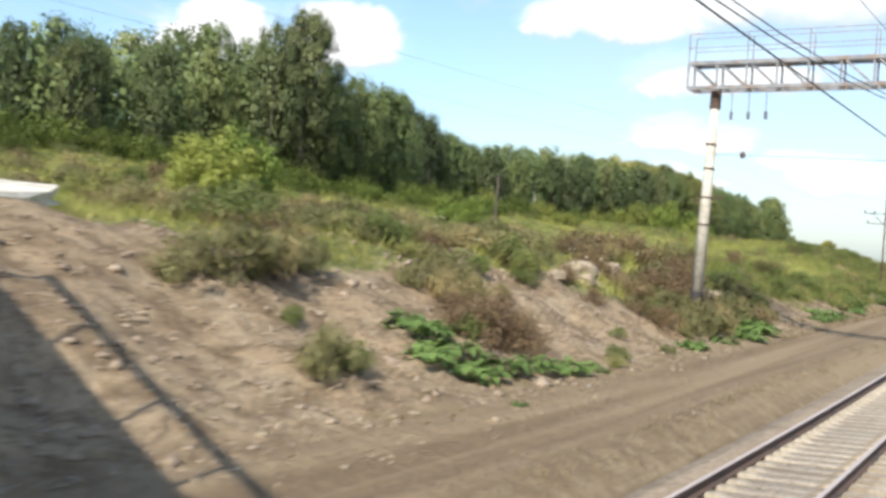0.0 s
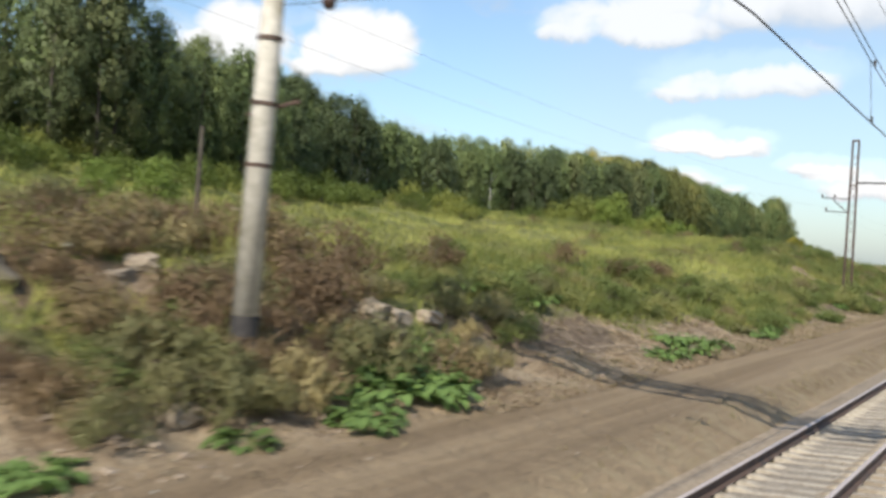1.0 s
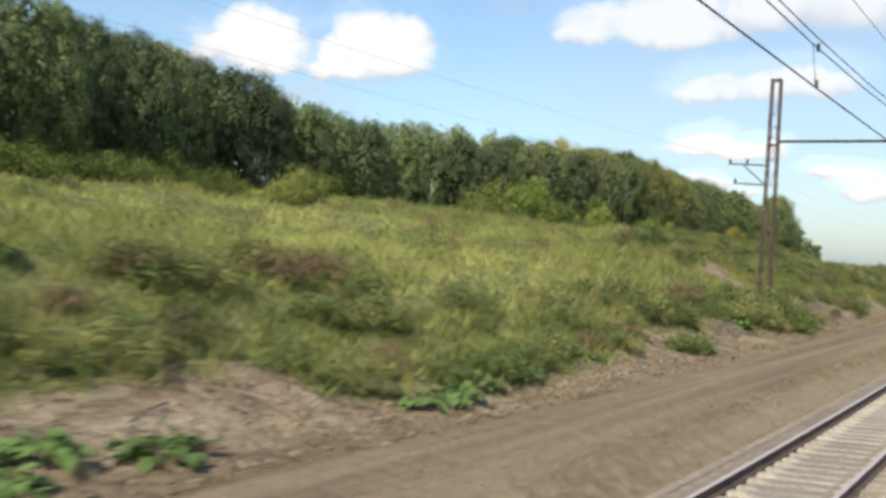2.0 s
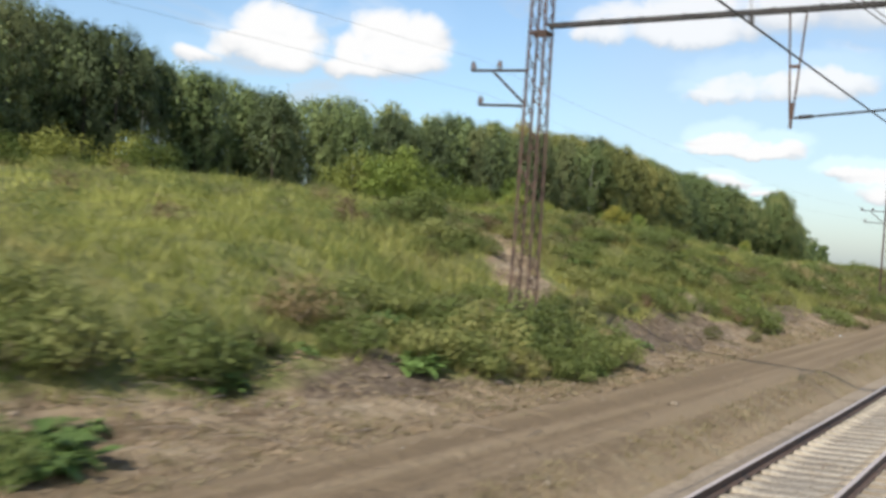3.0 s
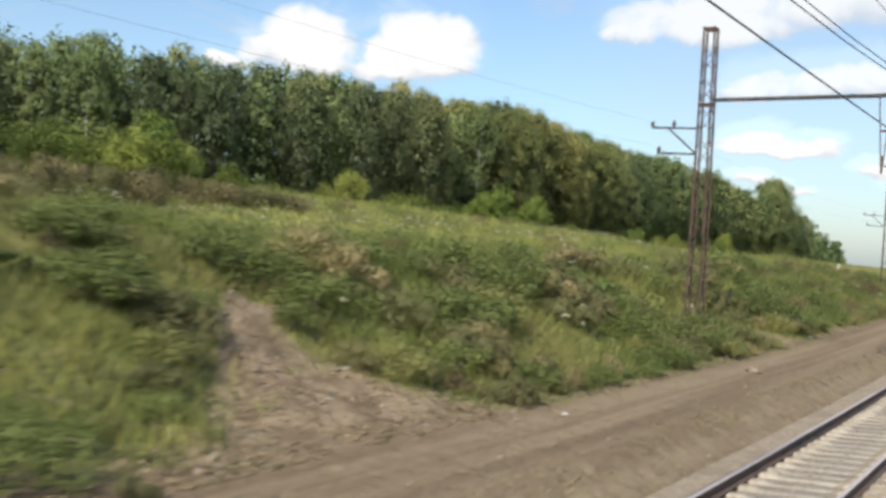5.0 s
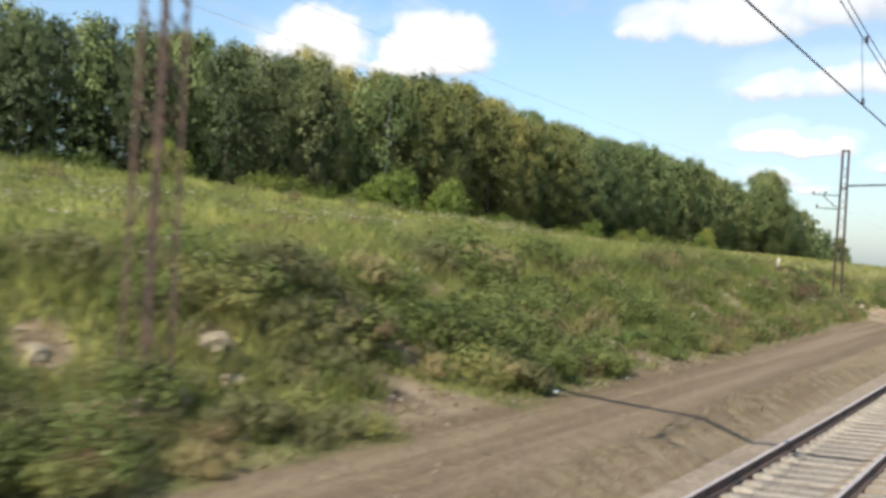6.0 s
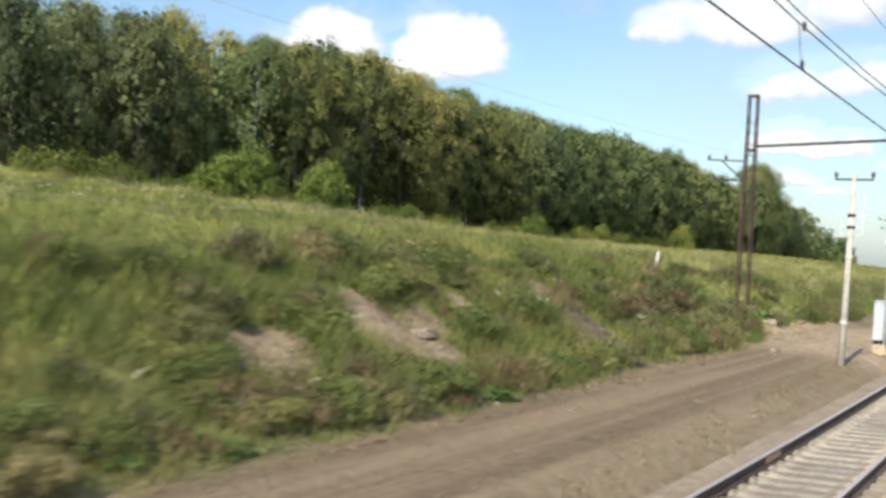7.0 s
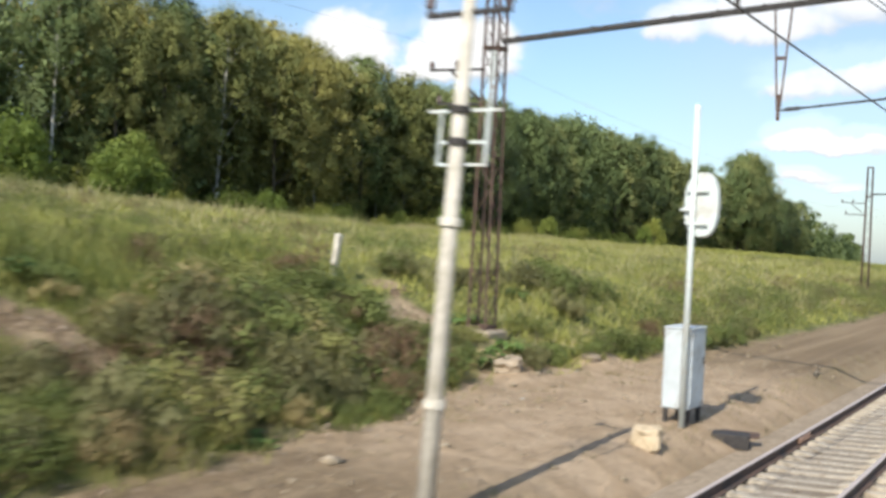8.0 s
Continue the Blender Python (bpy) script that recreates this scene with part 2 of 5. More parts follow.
WHITE_PAINT = surface("white_paint", (0.50, 0.55, 0.54), (0.60, 0.63, 0.61), 5.0, 0.6, stain=(0.47, 0.46, 0.42), stain_scale=2.4)
GREY_PAINT = surface("grey_paint", (0.44, 0.48, 0.50), (0.54, 0.58, 0.60), 4.0, 0.55, stain=(0.33, 0.33, 0.32), stain_scale=2.2)
STONE = surface("pale_stone", (0.21, 0.162, 0.112), (0.38, 0.305, 0.225), 6.0, 0.95, each=0.2, relief=0.8, depth=0.04)
SANDY = surface("sandstone_block", (0.44, 0.34, 0.22), (0.58, 0.47, 0.33), 8.0, 0.95, relief=0.7, depth=0.03)
BARK = surface("birch_bark", (0.42, 0.40, 0.36), (0.70, 0.68, 0.63), 3.0, 0.85, stain=(0.05, 0.045, 0.04), stain_scale=2.6)
DARK_BARK = surface("dark_bark", (0.05, 0.04, 0.03), (0.11, 0.09, 0.07), 6.0, 0.95)
TWIG = surface("dry_twig", (0.13, 0.098, 0.074), (0.28, 0.22, 0.165), 9.0, 0.95)
OLIVE_LEAF = leafy("olive_birch_leaves", [(0.160, 0.175, 0.056), (0.285, 0.290, 0.095), (0.355, 0.315, 0.100)], each=0.16, thin=0.22)
BIRCH_LEAF = leafy("birch_leaves", [(0.112, 0.158, 0.058), (0.210, 0.258, 0.098), (0.238, 0.254, 0.096)], each=0.18, thin=0.22)
# birch tones lowered: the shade inside the wood is put into the colour
SHADED_INNER_LEAF = leafy("shaded_inner_birch_leaves", [(0.090, 0.128, 0.050), (0.175, 0.214, 0.086), (0.21, 0.22, 0.086)], each=0.0, thin=0.22)
DARK_LEAF = leafy("dark_poplar_leaves", [(0.070, 0.098, 0.044), (0.135, 0.165, 0.072), (0.150, 0.165, 0.070)], each=0.16, thin=0.22)
BUSH_LEAF = leafy("bush_leaves", [(0.085, 0.122, 0.023), (0.170, 0.205, 0.044), (0.200, 0.205, 0.048)], each=0.25)
BRIGHT_LEAF = leafy("bright_shrub_leaves", [(0.122, 0.178, 0.034), (0.236, 0.295, 0.066), (0.270, 0.285, 0.066)], each=0.18)
YELLOW_LEAF = leafy("yellowing_shrub_leaves", [(0.20, 0.20, 0.035), (0.36, 0.33, 0.065), (0.40, 0.33, 0.07)], each=0.15)
BROAD_LEAF = leafy("burdock_leaves", [(0.100, 0.165, 0.042), (0.200, 0.285, 0.088)], each=0.25)
GREY_WEED = leafy("wormwood_leaves", [(0.138, 0.138, 0.055), (0.262, 0.243, 0.110), (0.305, 0.245, 0.115)], each=0.25)
BROWN_WEED = leafy("dry_weed_stems", [(0.118, 0.076, 0.042), (0.258, 0.172, 0.096), (0.215, 0.165, 0.078)], each=0.25, thin=0.2)
GREEN_WEED = leafy("weed_leaves", [(0.108, 0.148, 0.040), (0.222, 0.248, 0.076), (0.245, 0.235, 0.080)], each=0.20)
SCRUB_LEAF = leafy("scrub_leaves", [(0.105, 0.105, 0.042), (0.193, 0.173, 0.075), (0.220, 0.173, 0.085)], each=0.2)
WEED_BLADE = leafy("weed_blades", [(0.122, 0.160, 0.044), (0.228, 0.248, 0.074), (0.320, 0.290, 0.108), (0.262, 0.185, 0.100)], patch=0.22, each=0.0)
MEADOW = leafy("meadow_grass", [(0.250, 0.250, 0.068), (0.385, 0.376, 0.108), (0.500, 0.472, 0.145), (0.345, 0.288, 0.118)], patch=0.09, each=0.0)

# ---------------------------------------------------------------- the lie of the land


def place(s, u, z=0.0):
    """World place of the point s metres along the walk and u metres to its right."""
    a = s / BEND
    return Vector((-BEND + (BEND + u) * math.cos(a), (BEND + u) * math.sin(a), z))


def facing(s, u, z=0.0, turn=0.0):
    """Pose with x to the right of the railway and y along it."""
    return Matrix.Translation(place(s, u, z)) @ pose(0, 0, 0, 0, 0, math.degrees(s / BEND) + turn)


def smooth(a, b, x):
    f = np.clip((x - a) / (b - a), 0, 1)
    return f * f * (3 - 2 * f)


def lumps(s, u, size, seed):
    """Cheap smooth noise in -1..1 from a few turned sine waves."""
    r = np.random.RandomState(seed)
    total = 0.0
    for i in range(7):
        a, ph, f = r.uniform(0, 6.283), r.uniform(0, 6.283), (0.6 + 0.25 * i) / size * 6.283
        total = total + np.sin((s * np.cos(a) + u * np.sin(a)) * f + ph + 1.3 * np.sin((s * np.sin(a) - u * np.cos(a)) * f * 0.53 + 2 * ph))
    return total / 4.0


FOREST_FOOT = ((-100, 6.7), (40, 6.6), (62, 6.3), (80, 6.0), (97, 5.75), (115, 6.4), (150, 6.1), (180, 5.8), (205, 4.75), (235, 3.8), (265, 3.7), (300, 3.6), (400, 3.8), (600, 4.4), (1500, 5.0))
# height of the bank's crest, and how far the bank takes to rise to it
CREST = ((-100, 2.7), (15, 3.15), (60, 2.6), (80, 2.9), (97, 4.2), (108, 4.45), (123, 2.7), (150, 2.6), (180, 3.0), (215, 2.2), (400, 2.2))
BANK_RUN = ((20, 8.0), (45, 6.5), (60, 6.5), (80, 8.5), (93, 10.5), (102, 10.5), (115, 7.5), (130, 6.0), (165, 6.0), (180, 7.0), (215, 8.0))


def eased(s, table):
    """A value from a table of places along the walk, with the corners rounded off."""
    return sum(np.interp(s + o, *zip(*table)) for o in (-7.0, -3.5, 0.0, 3.5, 7.0)) / 5


def land(s, u):
    """Height of the ground above the railhead."""
    s, u = np.asarray(s, float), np.asarray(u, float)
    d = -u
    foot = eased(s, FOREST_FOOT)
    crest = eased(s, CREST)
    open_yard = np.exp(-((s - 188) / 9.0) ** 2)
    step = 9.0 + 1.1 * open_yard
    bank = smooth(step - 1.2, step + eased(s, BANK_RUN), d)
    z = -0.24 + 0.48 * smooth(4.5, 5.8, d) + 0.10 * smooth(6.0, 8.6, d) + (crest - 0.35) * bank
    z = z + (foot - crest) * smooth(16.0, 56.0, d) * (0.55 + 0.45 * smooth(16.0, 40.0, d))
    z = z + 0.14 * lumps(s, u, 5.0, 3) * smooth(8.2, 10.5, d) + 0.30 * lumps(s, u, 16.0, 4) * smooth(14, 26, d)
    z = z + (0.07 * lumps(s, u, 1.7, 5) + 0.10 * lumps(s, u, 3.1, 7)) * smooth(8.0, 9.8, d) * (1 - 0.6 * smooth(15, 22, d))
    z = z + 0.8 * lumps(s, u, 120.0, 6) * smooth(75, 160, d)
    right = smooth(-7.0, -16.0, d)
    z = z - 0.9 * right
    return z


def obj(name, verts, faces, mat, parent=None, smooth_shade=False):
    """A mesh object from arrays of points and faces."""
    me = bpy.data.meshes.new(name)
    if isinstance(faces, np.ndarray):
        nf, k = faces.shape
        me.vertices.add(len(verts))
        me.vertices.foreach_set("co", np.asarray(verts, np.float32).ravel())
        me.loops.add(nf * k)
        me.loops.foreach_set("vertex_index", faces.astype(np.int32).ravel())
        me.polygons.add(nf)
        me.polygons.foreach_set("loop_start", np.arange(0, nf * k, k, dtype=np.int32))
        me.update(calc_edges=True)
    else:
        me.from_pydata([tuple(v) for v in verts], [], faces)
    me.materials.append(mat)
    if smooth_shade:
        me.polygons.foreach_set("use_smooth", np.ones(len(me.polygons), bool))
    ob = new(name, me)
    ob.parent = parent
    return ob


def part(name, bm, mat, parent=None, label="", smooth_shade=False):
    """Links a bmesh as one mesh object under a thing or part."""
    me = bpy.data.meshes.new(name)
    bmesh.ops.recalc_face_normals(bm, faces=bm.faces)
    bm.to_mesh(me)
    bm.free()
    me.materials.append(mat)
    if smooth_shade:
        for p in me.polygons:
            p.use_smooth = True
    ob = new(name, me)
    ob.parent = parent
    if label:
        ob["label"] = label
    return ob


def thing(name, m, label, category, group="", kind=""):
    """An Empty at the base of a thing, which carries its parts."""
    e = new(name)
    e.matrix_world = m
    e.empty_display_size = 0.2
    return tagged(e, label, category, group, kind)


def bar(bm, a, b, w, h=None, bevel=0.0):
    """A square bar from a to b."""
    a, b = Vector(a), Vector(b)
    h = h or w
    q = (b - a).to_track_quat("Z", "Y").to_matrix().to_4x4()
    m = Matrix.Translation((a + b) / 2) @ q @ Matrix.Diagonal((w, h, (b - a).length, 1))
    made = bmesh.ops.create_cube(bm, size=1.0, matrix=m)["verts"]
    if bevel:
        edges = list({e for v in made for e in v.link_edges})
        bmesh.ops.bevel(bm, geom=edges, offset=bevel, segments=1, affect="EDGES")


def rod(bm, a, b, r1, r2=None, seg=8):
    """A round rod from a to b."""
    a, b = Vector(a), Vector(b)
    q = (b - a).to_track_quat("Z", "Y").to_matrix().to_4x4()
    bmesh.ops.create_cone(bm, cap_ends=True, segments=seg, radius1=r1, radius2=r1 if r2 is None else r2, depth=(b - a).length, matrix=Matrix.Translation((a + b) / 2) @ q)


# where the grass begins on the bank: along, metres to the left
TURF_EDGE = ((8, 19.5), (13, 16.5), (16, 14.0), (20, 13.8), (24, 14.6), (28, 12.2), (32, 11.2), (36, 10.4), (38.5, 11.4), (41, 12.2), (45, 11.7), (47.4, 11.4), (48, 10.6), (51.9, 10.8), (54.4, 11.2), (54.8, 9.7), (60, 9.0), (67, 9.6), (72, 11.0), (74.3, 10.5), (77.9, 10.8), (79.3, 11.4), (80, 10.0), (81.7, 8.9), (85.5, 8.7), (87.5, 9.4), (88.5, 11.5), (92, 11.6), (95, 11.7), (97.8, 11.3), (99.1, 11.7), (100, 10.2), (101.8, 9.3), (103.2, 9.6), (104, 10.8), (106, 11.0), (109, 11.1), (112.5, 11.0), (112.9, 9.8), (115.2, 8.7), (117.4, 10.3), (119.5, 11.0), (120.7, 10.6), (121.2, 9.3), (122.6, 8.3), (134, 8.1), (141, 8.1), (142, 9.3), (143.4, 9.5), (144, 8.3), (147.4, 8.3), (151.4, 8.8), (157, 8.4), (165, 8.6), (178.5, 8.9), (182, 9.2), (185, 9.0), (187, 10), (190, 11), (191.5, 9.7), (196, 9.5), (200, 9.0), (220, 8.7), (420, 8.7))
# bare patches on the bank: along, across, radius
BARE = ((29.8, -13.4, 1.0), (31.1, -10.1, 0.5), (32.4, -13.1, 0.9), (37.2, -11.6, 0.7), (93.5, -16.2, 0.6), (92.3, -15.2, 0.95), (91.0, -14.2, 1.1), (89.7, -13.4, 0.95), (88.3, -12.6, 0.8), (86.9, -11.6, 0.6), (86.4, -10.7, 0.6), (100.6, -11.7, 0.8), (120.1, -12.0, 0.5), (119.4, -11.2, 0.8), (118.8, -10.2, 0.9), (144.4, -12.0, 0.45), (144.8, -11.4, 0.45), (143.9, -10.4, 0.6), (142.4, -9.4, 0.7), (141.0, -8.6, 0.6), (137.0, -11.4, 0.5), (139.7, -11.0, 0.5), (148.1, -12.4, 0.4), (150.5, -10.6, 0.5), (151.0, -9.7, 0.6), (152.1, -9.1, 0.5), (162.3, -10.8, 0.8), (165.9, -11.3, 0.9), (166.2, -10.4, 0.8), (167.4, -11.2, 0.6), (169.5, -11.9, 0.6), (174.8, -12.2, 0.9), (174.0, -11.0, 1.1), (173.1, -9.8, 0.9), (180.6, -12.4, 0.9), (181.0, -11.6, 0.6), (191.2, -13.9, 0.6), (190.2, -12.6, 0.7))


# ---------------------------------------------------------------- ground
def make_ground():
    s = np.unique(np.concatenate([np.arange(-120, -10, 10), np.arange(-10, 240, 0.5), np.arange(240, 420, 2.5), np.arange(420, 1500, 20), np.arange(1500, 2401, 100)]).round(3))
    u = np.unique(np.concatenate([np.arange(-1100, -160, 60), np.arange(-160, -60, 5), np.arange(-60, -24, 1.5), np.arange(-24, -4, 0.4), np.arange(-4, 12, 1.0), np.arange(12, 60, 6), np.arange(60, 601, 60)]).round(3))
    S, U = np.meshgrid(s, u, indexing="ij")
    Z = land(S, U)
    A = S / BEND
    X, Y = -BEND + (BEND + U) * np.cos(A), (BEND + U) * np.sin(A)
    verts = np.stack([X, Y, Z], -1).reshape(-1, 3)
    n, k = len(s), len(u)
    i = (np.arange(n - 1)[:, None] * k + np.arange(k - 1)[None]).ravel()
    faces = np.stack([i, i + 1, i + k + 1, i + k], -1)[:, ::-1]
    ob = obj("ground", verts, faces, EARTH, smooth_shade=True)
    uv = ob.data.uv_layers.new(name="metres")
    loops = faces.ravel()
    flat = np.stack([S.ravel(), U.ravel()], -1)[loops]
    uv.data.foreach_set("uv", flat.astype(np.float32).ravel())
    edge = np.interp(S, *zip(*TURF_EDGE))
    turf = smooth(edge - 1.4, edge + 1.0, -U)
    for a, q, rad in BARE:
        turf = turf * smooth(rad * 0.7, rad * 1.35, np.hypot(S - a, U - q))
    # damp dark soil under the dead stalks, and shadow painted in at 44 m
    darkened = 0 * S
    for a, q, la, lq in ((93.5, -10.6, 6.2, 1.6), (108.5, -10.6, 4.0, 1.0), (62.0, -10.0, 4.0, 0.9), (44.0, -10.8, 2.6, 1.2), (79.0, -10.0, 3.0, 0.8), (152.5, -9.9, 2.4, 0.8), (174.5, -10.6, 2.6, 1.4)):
        darkened = np.maximum(darkened, 1 - smooth(0.55, 1.25, np.hypot((S - a) / la, (U - q) / lq)))
    soil = ob.data.attributes.new("damp_and_shadow", "FLOAT", "POINT")
    soil.data.foreach_set("value", darkened.astype(np.float32).ravel())
    grass = ob.data.attributes.new("turf", "FLOAT", "POINT")
    grass.data.foreach_set("value", turf.astype(np.float32).ravel())
    tagged(ob, "dirt service road, bare earth bank and grassy slope", "ground", kind="structure")


make_ground()
CANT = 0.0548
LEFT_RAIL, RIGHT_RAIL = -4.18, -2.585
TRACK = (LEFT_RAIL + RIGHT_RAIL) / 2


def level(u):
    """Height of the canted track plane, railhead level."""
    return (u - LEFT_RAIL) * CANT


# ---------------------------------------------------------------- track
def strip(name, profile, s0, s1, step, mat, parent=None, closed=True):
    """Sweeps a cross-section of (u, z) along the curve."""
    ss = np.arange(s0, s1 + step / 2, step)
    pts = [place(s, u, z) for s in ss for u, z in profile]
    k = len(profile)
    faces = []
    for i in range(len(ss) - 1):
        for j in range(k if closed else k - 1):
            a, b = i * k + j, i * k + (j + 1) % k
            faces.append((a, b, b + k, a + k))
    if closed:
        faces += [tuple(range(k))[::-1], tuple(range((len(ss) - 1) * k, len(ss) * k))]
    return obj(name, pts, faces, mat, parent)


def make_track():
    ballast = strip("ballast", [(-4.75, -0.36), (-4.62, level(-4.6) - 0.26), (-3.95, level(-3.95) - 0.242), (-2.2, level(-2.2) - 0.242), (-1.6, level(-2.2) - 0.3), (-1.2, -0.5), (-4.75, -0.6)], -30, 900, 3.0, BALLAST)
    tagged(ballast, "grey-brown crushed stone ballast of the track", "ballast", kind="structure")
    dust = strip("shoulder", [(-5.0, -0.16), (-4.75, -0.150), (-4.5, -0.128), (-4.245, -0.125), (-4.235, -0.32), (-5.0, -0.32)][::-1], -30, 900, 2.0, DUST)
    tagged(dust, "pale dusty shoulder of earth along the rail", "shoulder", kind="structure")
    for u, side in ((LEFT_RAIL, "near the road"), (RIGHT_RAIL, "far from the road")):
        rail = thing("rail", Matrix.Identity(4), "rusty steel rail with a worn shiny head", "rail", "rails of the track")
        z = level(u)
        strip("rail_web", [(u - 0.075, z - 0.178), (u - 0.075, z - 0.165), (u - 0.012, z - 0.14), (u - 0.009, z - 0.05), (u - 0.036, z - 0.035), (u - 0.036, z - 0.008), (u + 0.036, z - 0.008), (u + 0.036, z - 0.035), (u + 0.009, z - 0.05), (u + 0.012, z - 0.14), (u + 0.075, z - 0.165), (u + 0.075, z - 0.178)][::-1], -30, 900, 2.5, RAIL_SIDE, rail)
        head = strip("rail_head", [(u - 0.036, z - 0.0075), (u - 0.030, z), (u + 0.030, z), (u + 0.036, z - 0.0075)][::-1], -30, 900, 2.5, RAIL_TOP, rail)
        head["label"] = "worn bright running surface"


make_track()


# ---------------------------------------------------------------- masts and overhead line
def zigzag(bm, path, normal, w, other=Vector((0, 0, 1))):
    """One bent bar through the points of a path."""
    rings = []
    for p in path:
        rings.append([bm.verts.new(Vector(p) + normal * a * w / 2 + other * b * w / 2 * 1.3) for a, b in ((-1, -1), (1, -1), (1, 1), (-1, 1))])
    for a, b in zip(rings, rings[1:]):
        for i in range(4):
            bm.faces.new((a[i], a[(i + 1) % 4], b[(i + 1) % 4], b[i]))
    bm.faces.new(rings[0][::-1])
    bm.faces.new(rings[-1])


def lattice_mast(s, u, height, beam, label):
    """Tapered four-legged lattice mast on a concrete footing, with a wire bracket on its field side."""
    z0 = float(land(s, u)) + 0.12
    e = thing("lattice_mast", facing(s, u, z0), label, "mast", "overhead line masts")
    w0, w1 = 0.225, 0.165
    top = height - z0

    def corner(i, z):
        w = w0 + (w1 - w0) * z / top
        return Vector(((-1, 1, 1, -1)[i] * w, (-1, -1, 1, 1)[i] * w, z))

    bm = bmesh.new()
    bar(bm, (0, 0, -0.7), (0, 0, 0.04), 0.9, 0.9, 0.05)
    part("footing", bm, STONE, e, "weathered concrete footing")
    for i in range(4):
        bm = bmesh.new()
        bar(bm, corner(i, 0), corner(i, top), 0.052)
        part("leg", bm, RUSTY, e)
    for i in range(4):
        z, step, flip, path = 0.15, 0.66, False, []
        while z + step < top:
            path.append(corner((i + 1) % 4 if flip else i, z))
            z, flip, step = z + step, not flip, max(0.46, step * 0.97)
        bm = bmesh.new()
        zigzag(bm, path, Vector(((0, 1, 0, -1)[i], (-1, 0, 1, 0)[i], 0)), 0.022)
        part("lacing", bm, RUSTY, e, "rusty zigzag lacing")
    for z in (0.1, top - 0.06, beam - z0 - 0.15):
        bm = bmesh.new()
        zigzag(bm, [corner(i % 4, z) for i in range(5)], Vector((0, 0, 1)), 0.07, Vector((0.6, 0.8, 0)))
        part("collar", bm, RUSTY, e)
    # bracket towards the field, with two insulators on each arm
    for za, ins in ((7.08 - z0, 2), (6.28 - z0, 1)):
        bm = bmesh.new()
        bar(bm, (-0.25, 0, za), (-1.75 if ins == 2 else -1.5, 0, za + 0.05), 0.055)
        if ins == 2:
            bar(bm, (-0.3, 0, za - 0.75), (-1.15, 0, za), 0.05)
        arm = part("bracket_arm", bm, DARK_STEEL, e)
        for x in ((-1.7, -1.0) if ins == 2 else (-1.45,)):
            bm = bmesh.new()
            rod(bm, (x, 0, za + 0.05), (x, 0, za + 0.26), 0.035, 0.03)
            rod(bm, (x, 0, za + 0.10), (x, 0, za + 0.22), 0.07, 0.05)
            part("insulator", bm, INSULATOR, arm, "dark pin insulator")
    return e


def crossbeam(s, u0, u1, z, hang):
    """Slender beam from a mast over the track, with a V hanger and the registration arm of the contact wire."""
    e = thing("crossbeam", facing(s, u0, z), "dark steel crossbeam from the mast over the track", "crossbeam", "crossbeams of the overhead line")
    L, RISE = u1 - u0, 0.045 if s > 170 else 0.0
    bm = bmesh.new()
    for dy in (-0.045, 0.045):
        bar(bm, (0.2, dy, 0), (L, dy, RISE * L), 0.07, 0.095)
    x = 0.6
    while x < L:
        bar(bm, (x, -0.09, 0.05 + RISE * x), (x, 0.09, 0.05 + RISE * x), 0.06, 0.02)
        x += 0.9
    part("beam", bm, DARK_STEEL, e)
    hx = hang - u0
    h0 = RISE * hx - 0.05
    low = 5.75 - z
    bm = bmesh.new()
    bar(bm, (hx - 0.15, 0, h0), (hx - 0.025, 0, low + 0.2), 0.032)
    bar(bm, (hx + 0.17, 0, h0), (hx + 0.025, 0, low + 0.2), 0.032)
    bar(bm, (hx - 0.09, 0, low + 1.2), (hx + 0.11, 0, low + 1.2), 0.06)
    bar(bm, (hx, 0, low), (hx, 0, low + 0.5), 0.055)
    part("hanger", bm, RUSTY, e, "rusty V-shaped hanger")
    bm = bmesh.new()
    rod(bm, (hx + 0.05, 0, low + 0.2), (hx + 2.0, 0, low + 0.36), 0.022)
    rod(bm, (hx + 0.14, 0, low + 0.21), (hx + 0.40, 0, low + 0.23), 0.04)
    part("registration_arm", bm, DARK_STEEL, e)
    ix = WIRE_U - u0
    bm = bmesh.new()
    rod(bm, (ix, 0, RISE * ix - 0.05), (ix, 0, CARRIER - z), 0.022)
    for i in range(3):
        rod(bm, (ix, 0, RISE * ix - 0.13 - i * 0.1), (ix, 0, RISE * ix - 0.17 - i * 0.1), 0.1, 0.06)
    part("insulator_string", bm, INSULATOR, e, "string of dark disc insulators")
    return e


CONTACT, CARRIER, WIRE_U = 5.78, 7.55, -3.08
MASTS = ((84.2, -10.45, 10.6, 8.05, -4.9), (137.6, -10.0, 10.2, 7.95, -4.9), (191.5, -11.5, 9.8, 7.68, -5.15), (245.0, -11.6, 9.6, 7.7, -5.0), (298.0, -11.4, 9.5, 7.7, -5.0), (350.0, -11.4, 9.5, 7.7, -5.0))
for s, u, h, beam, hang in MASTS:
    lattice_mast(s, u, h, beam, "rusty steel lattice mast with wire bracket on the bank")
for s, u, h, beam, hang in MASTS:
    crossbeam(s, u, 1.5, beam, hang)


def wire(name, points, r, label, group):
    """A hanging wire through world points."""
    cu = bpy.data.curves.new(name, "CURVE")
    cu.dimensions, cu.bevel_depth, cu.bevel_resolution = "3D", r, 1
    sp = cu.splines.new("POLY")
    sp.points.add(len(points) - 1)
    for p, q in zip(sp.points, points):
        p.co = (*q, 1)
    cu.materials.append(WIRE)
    return tagged(new(name, cu), label, "wire", group)


SPANS = [-24.0, 32.2, 84.2, 137.6, 191.5, 245.0, 298.0, 350.0]


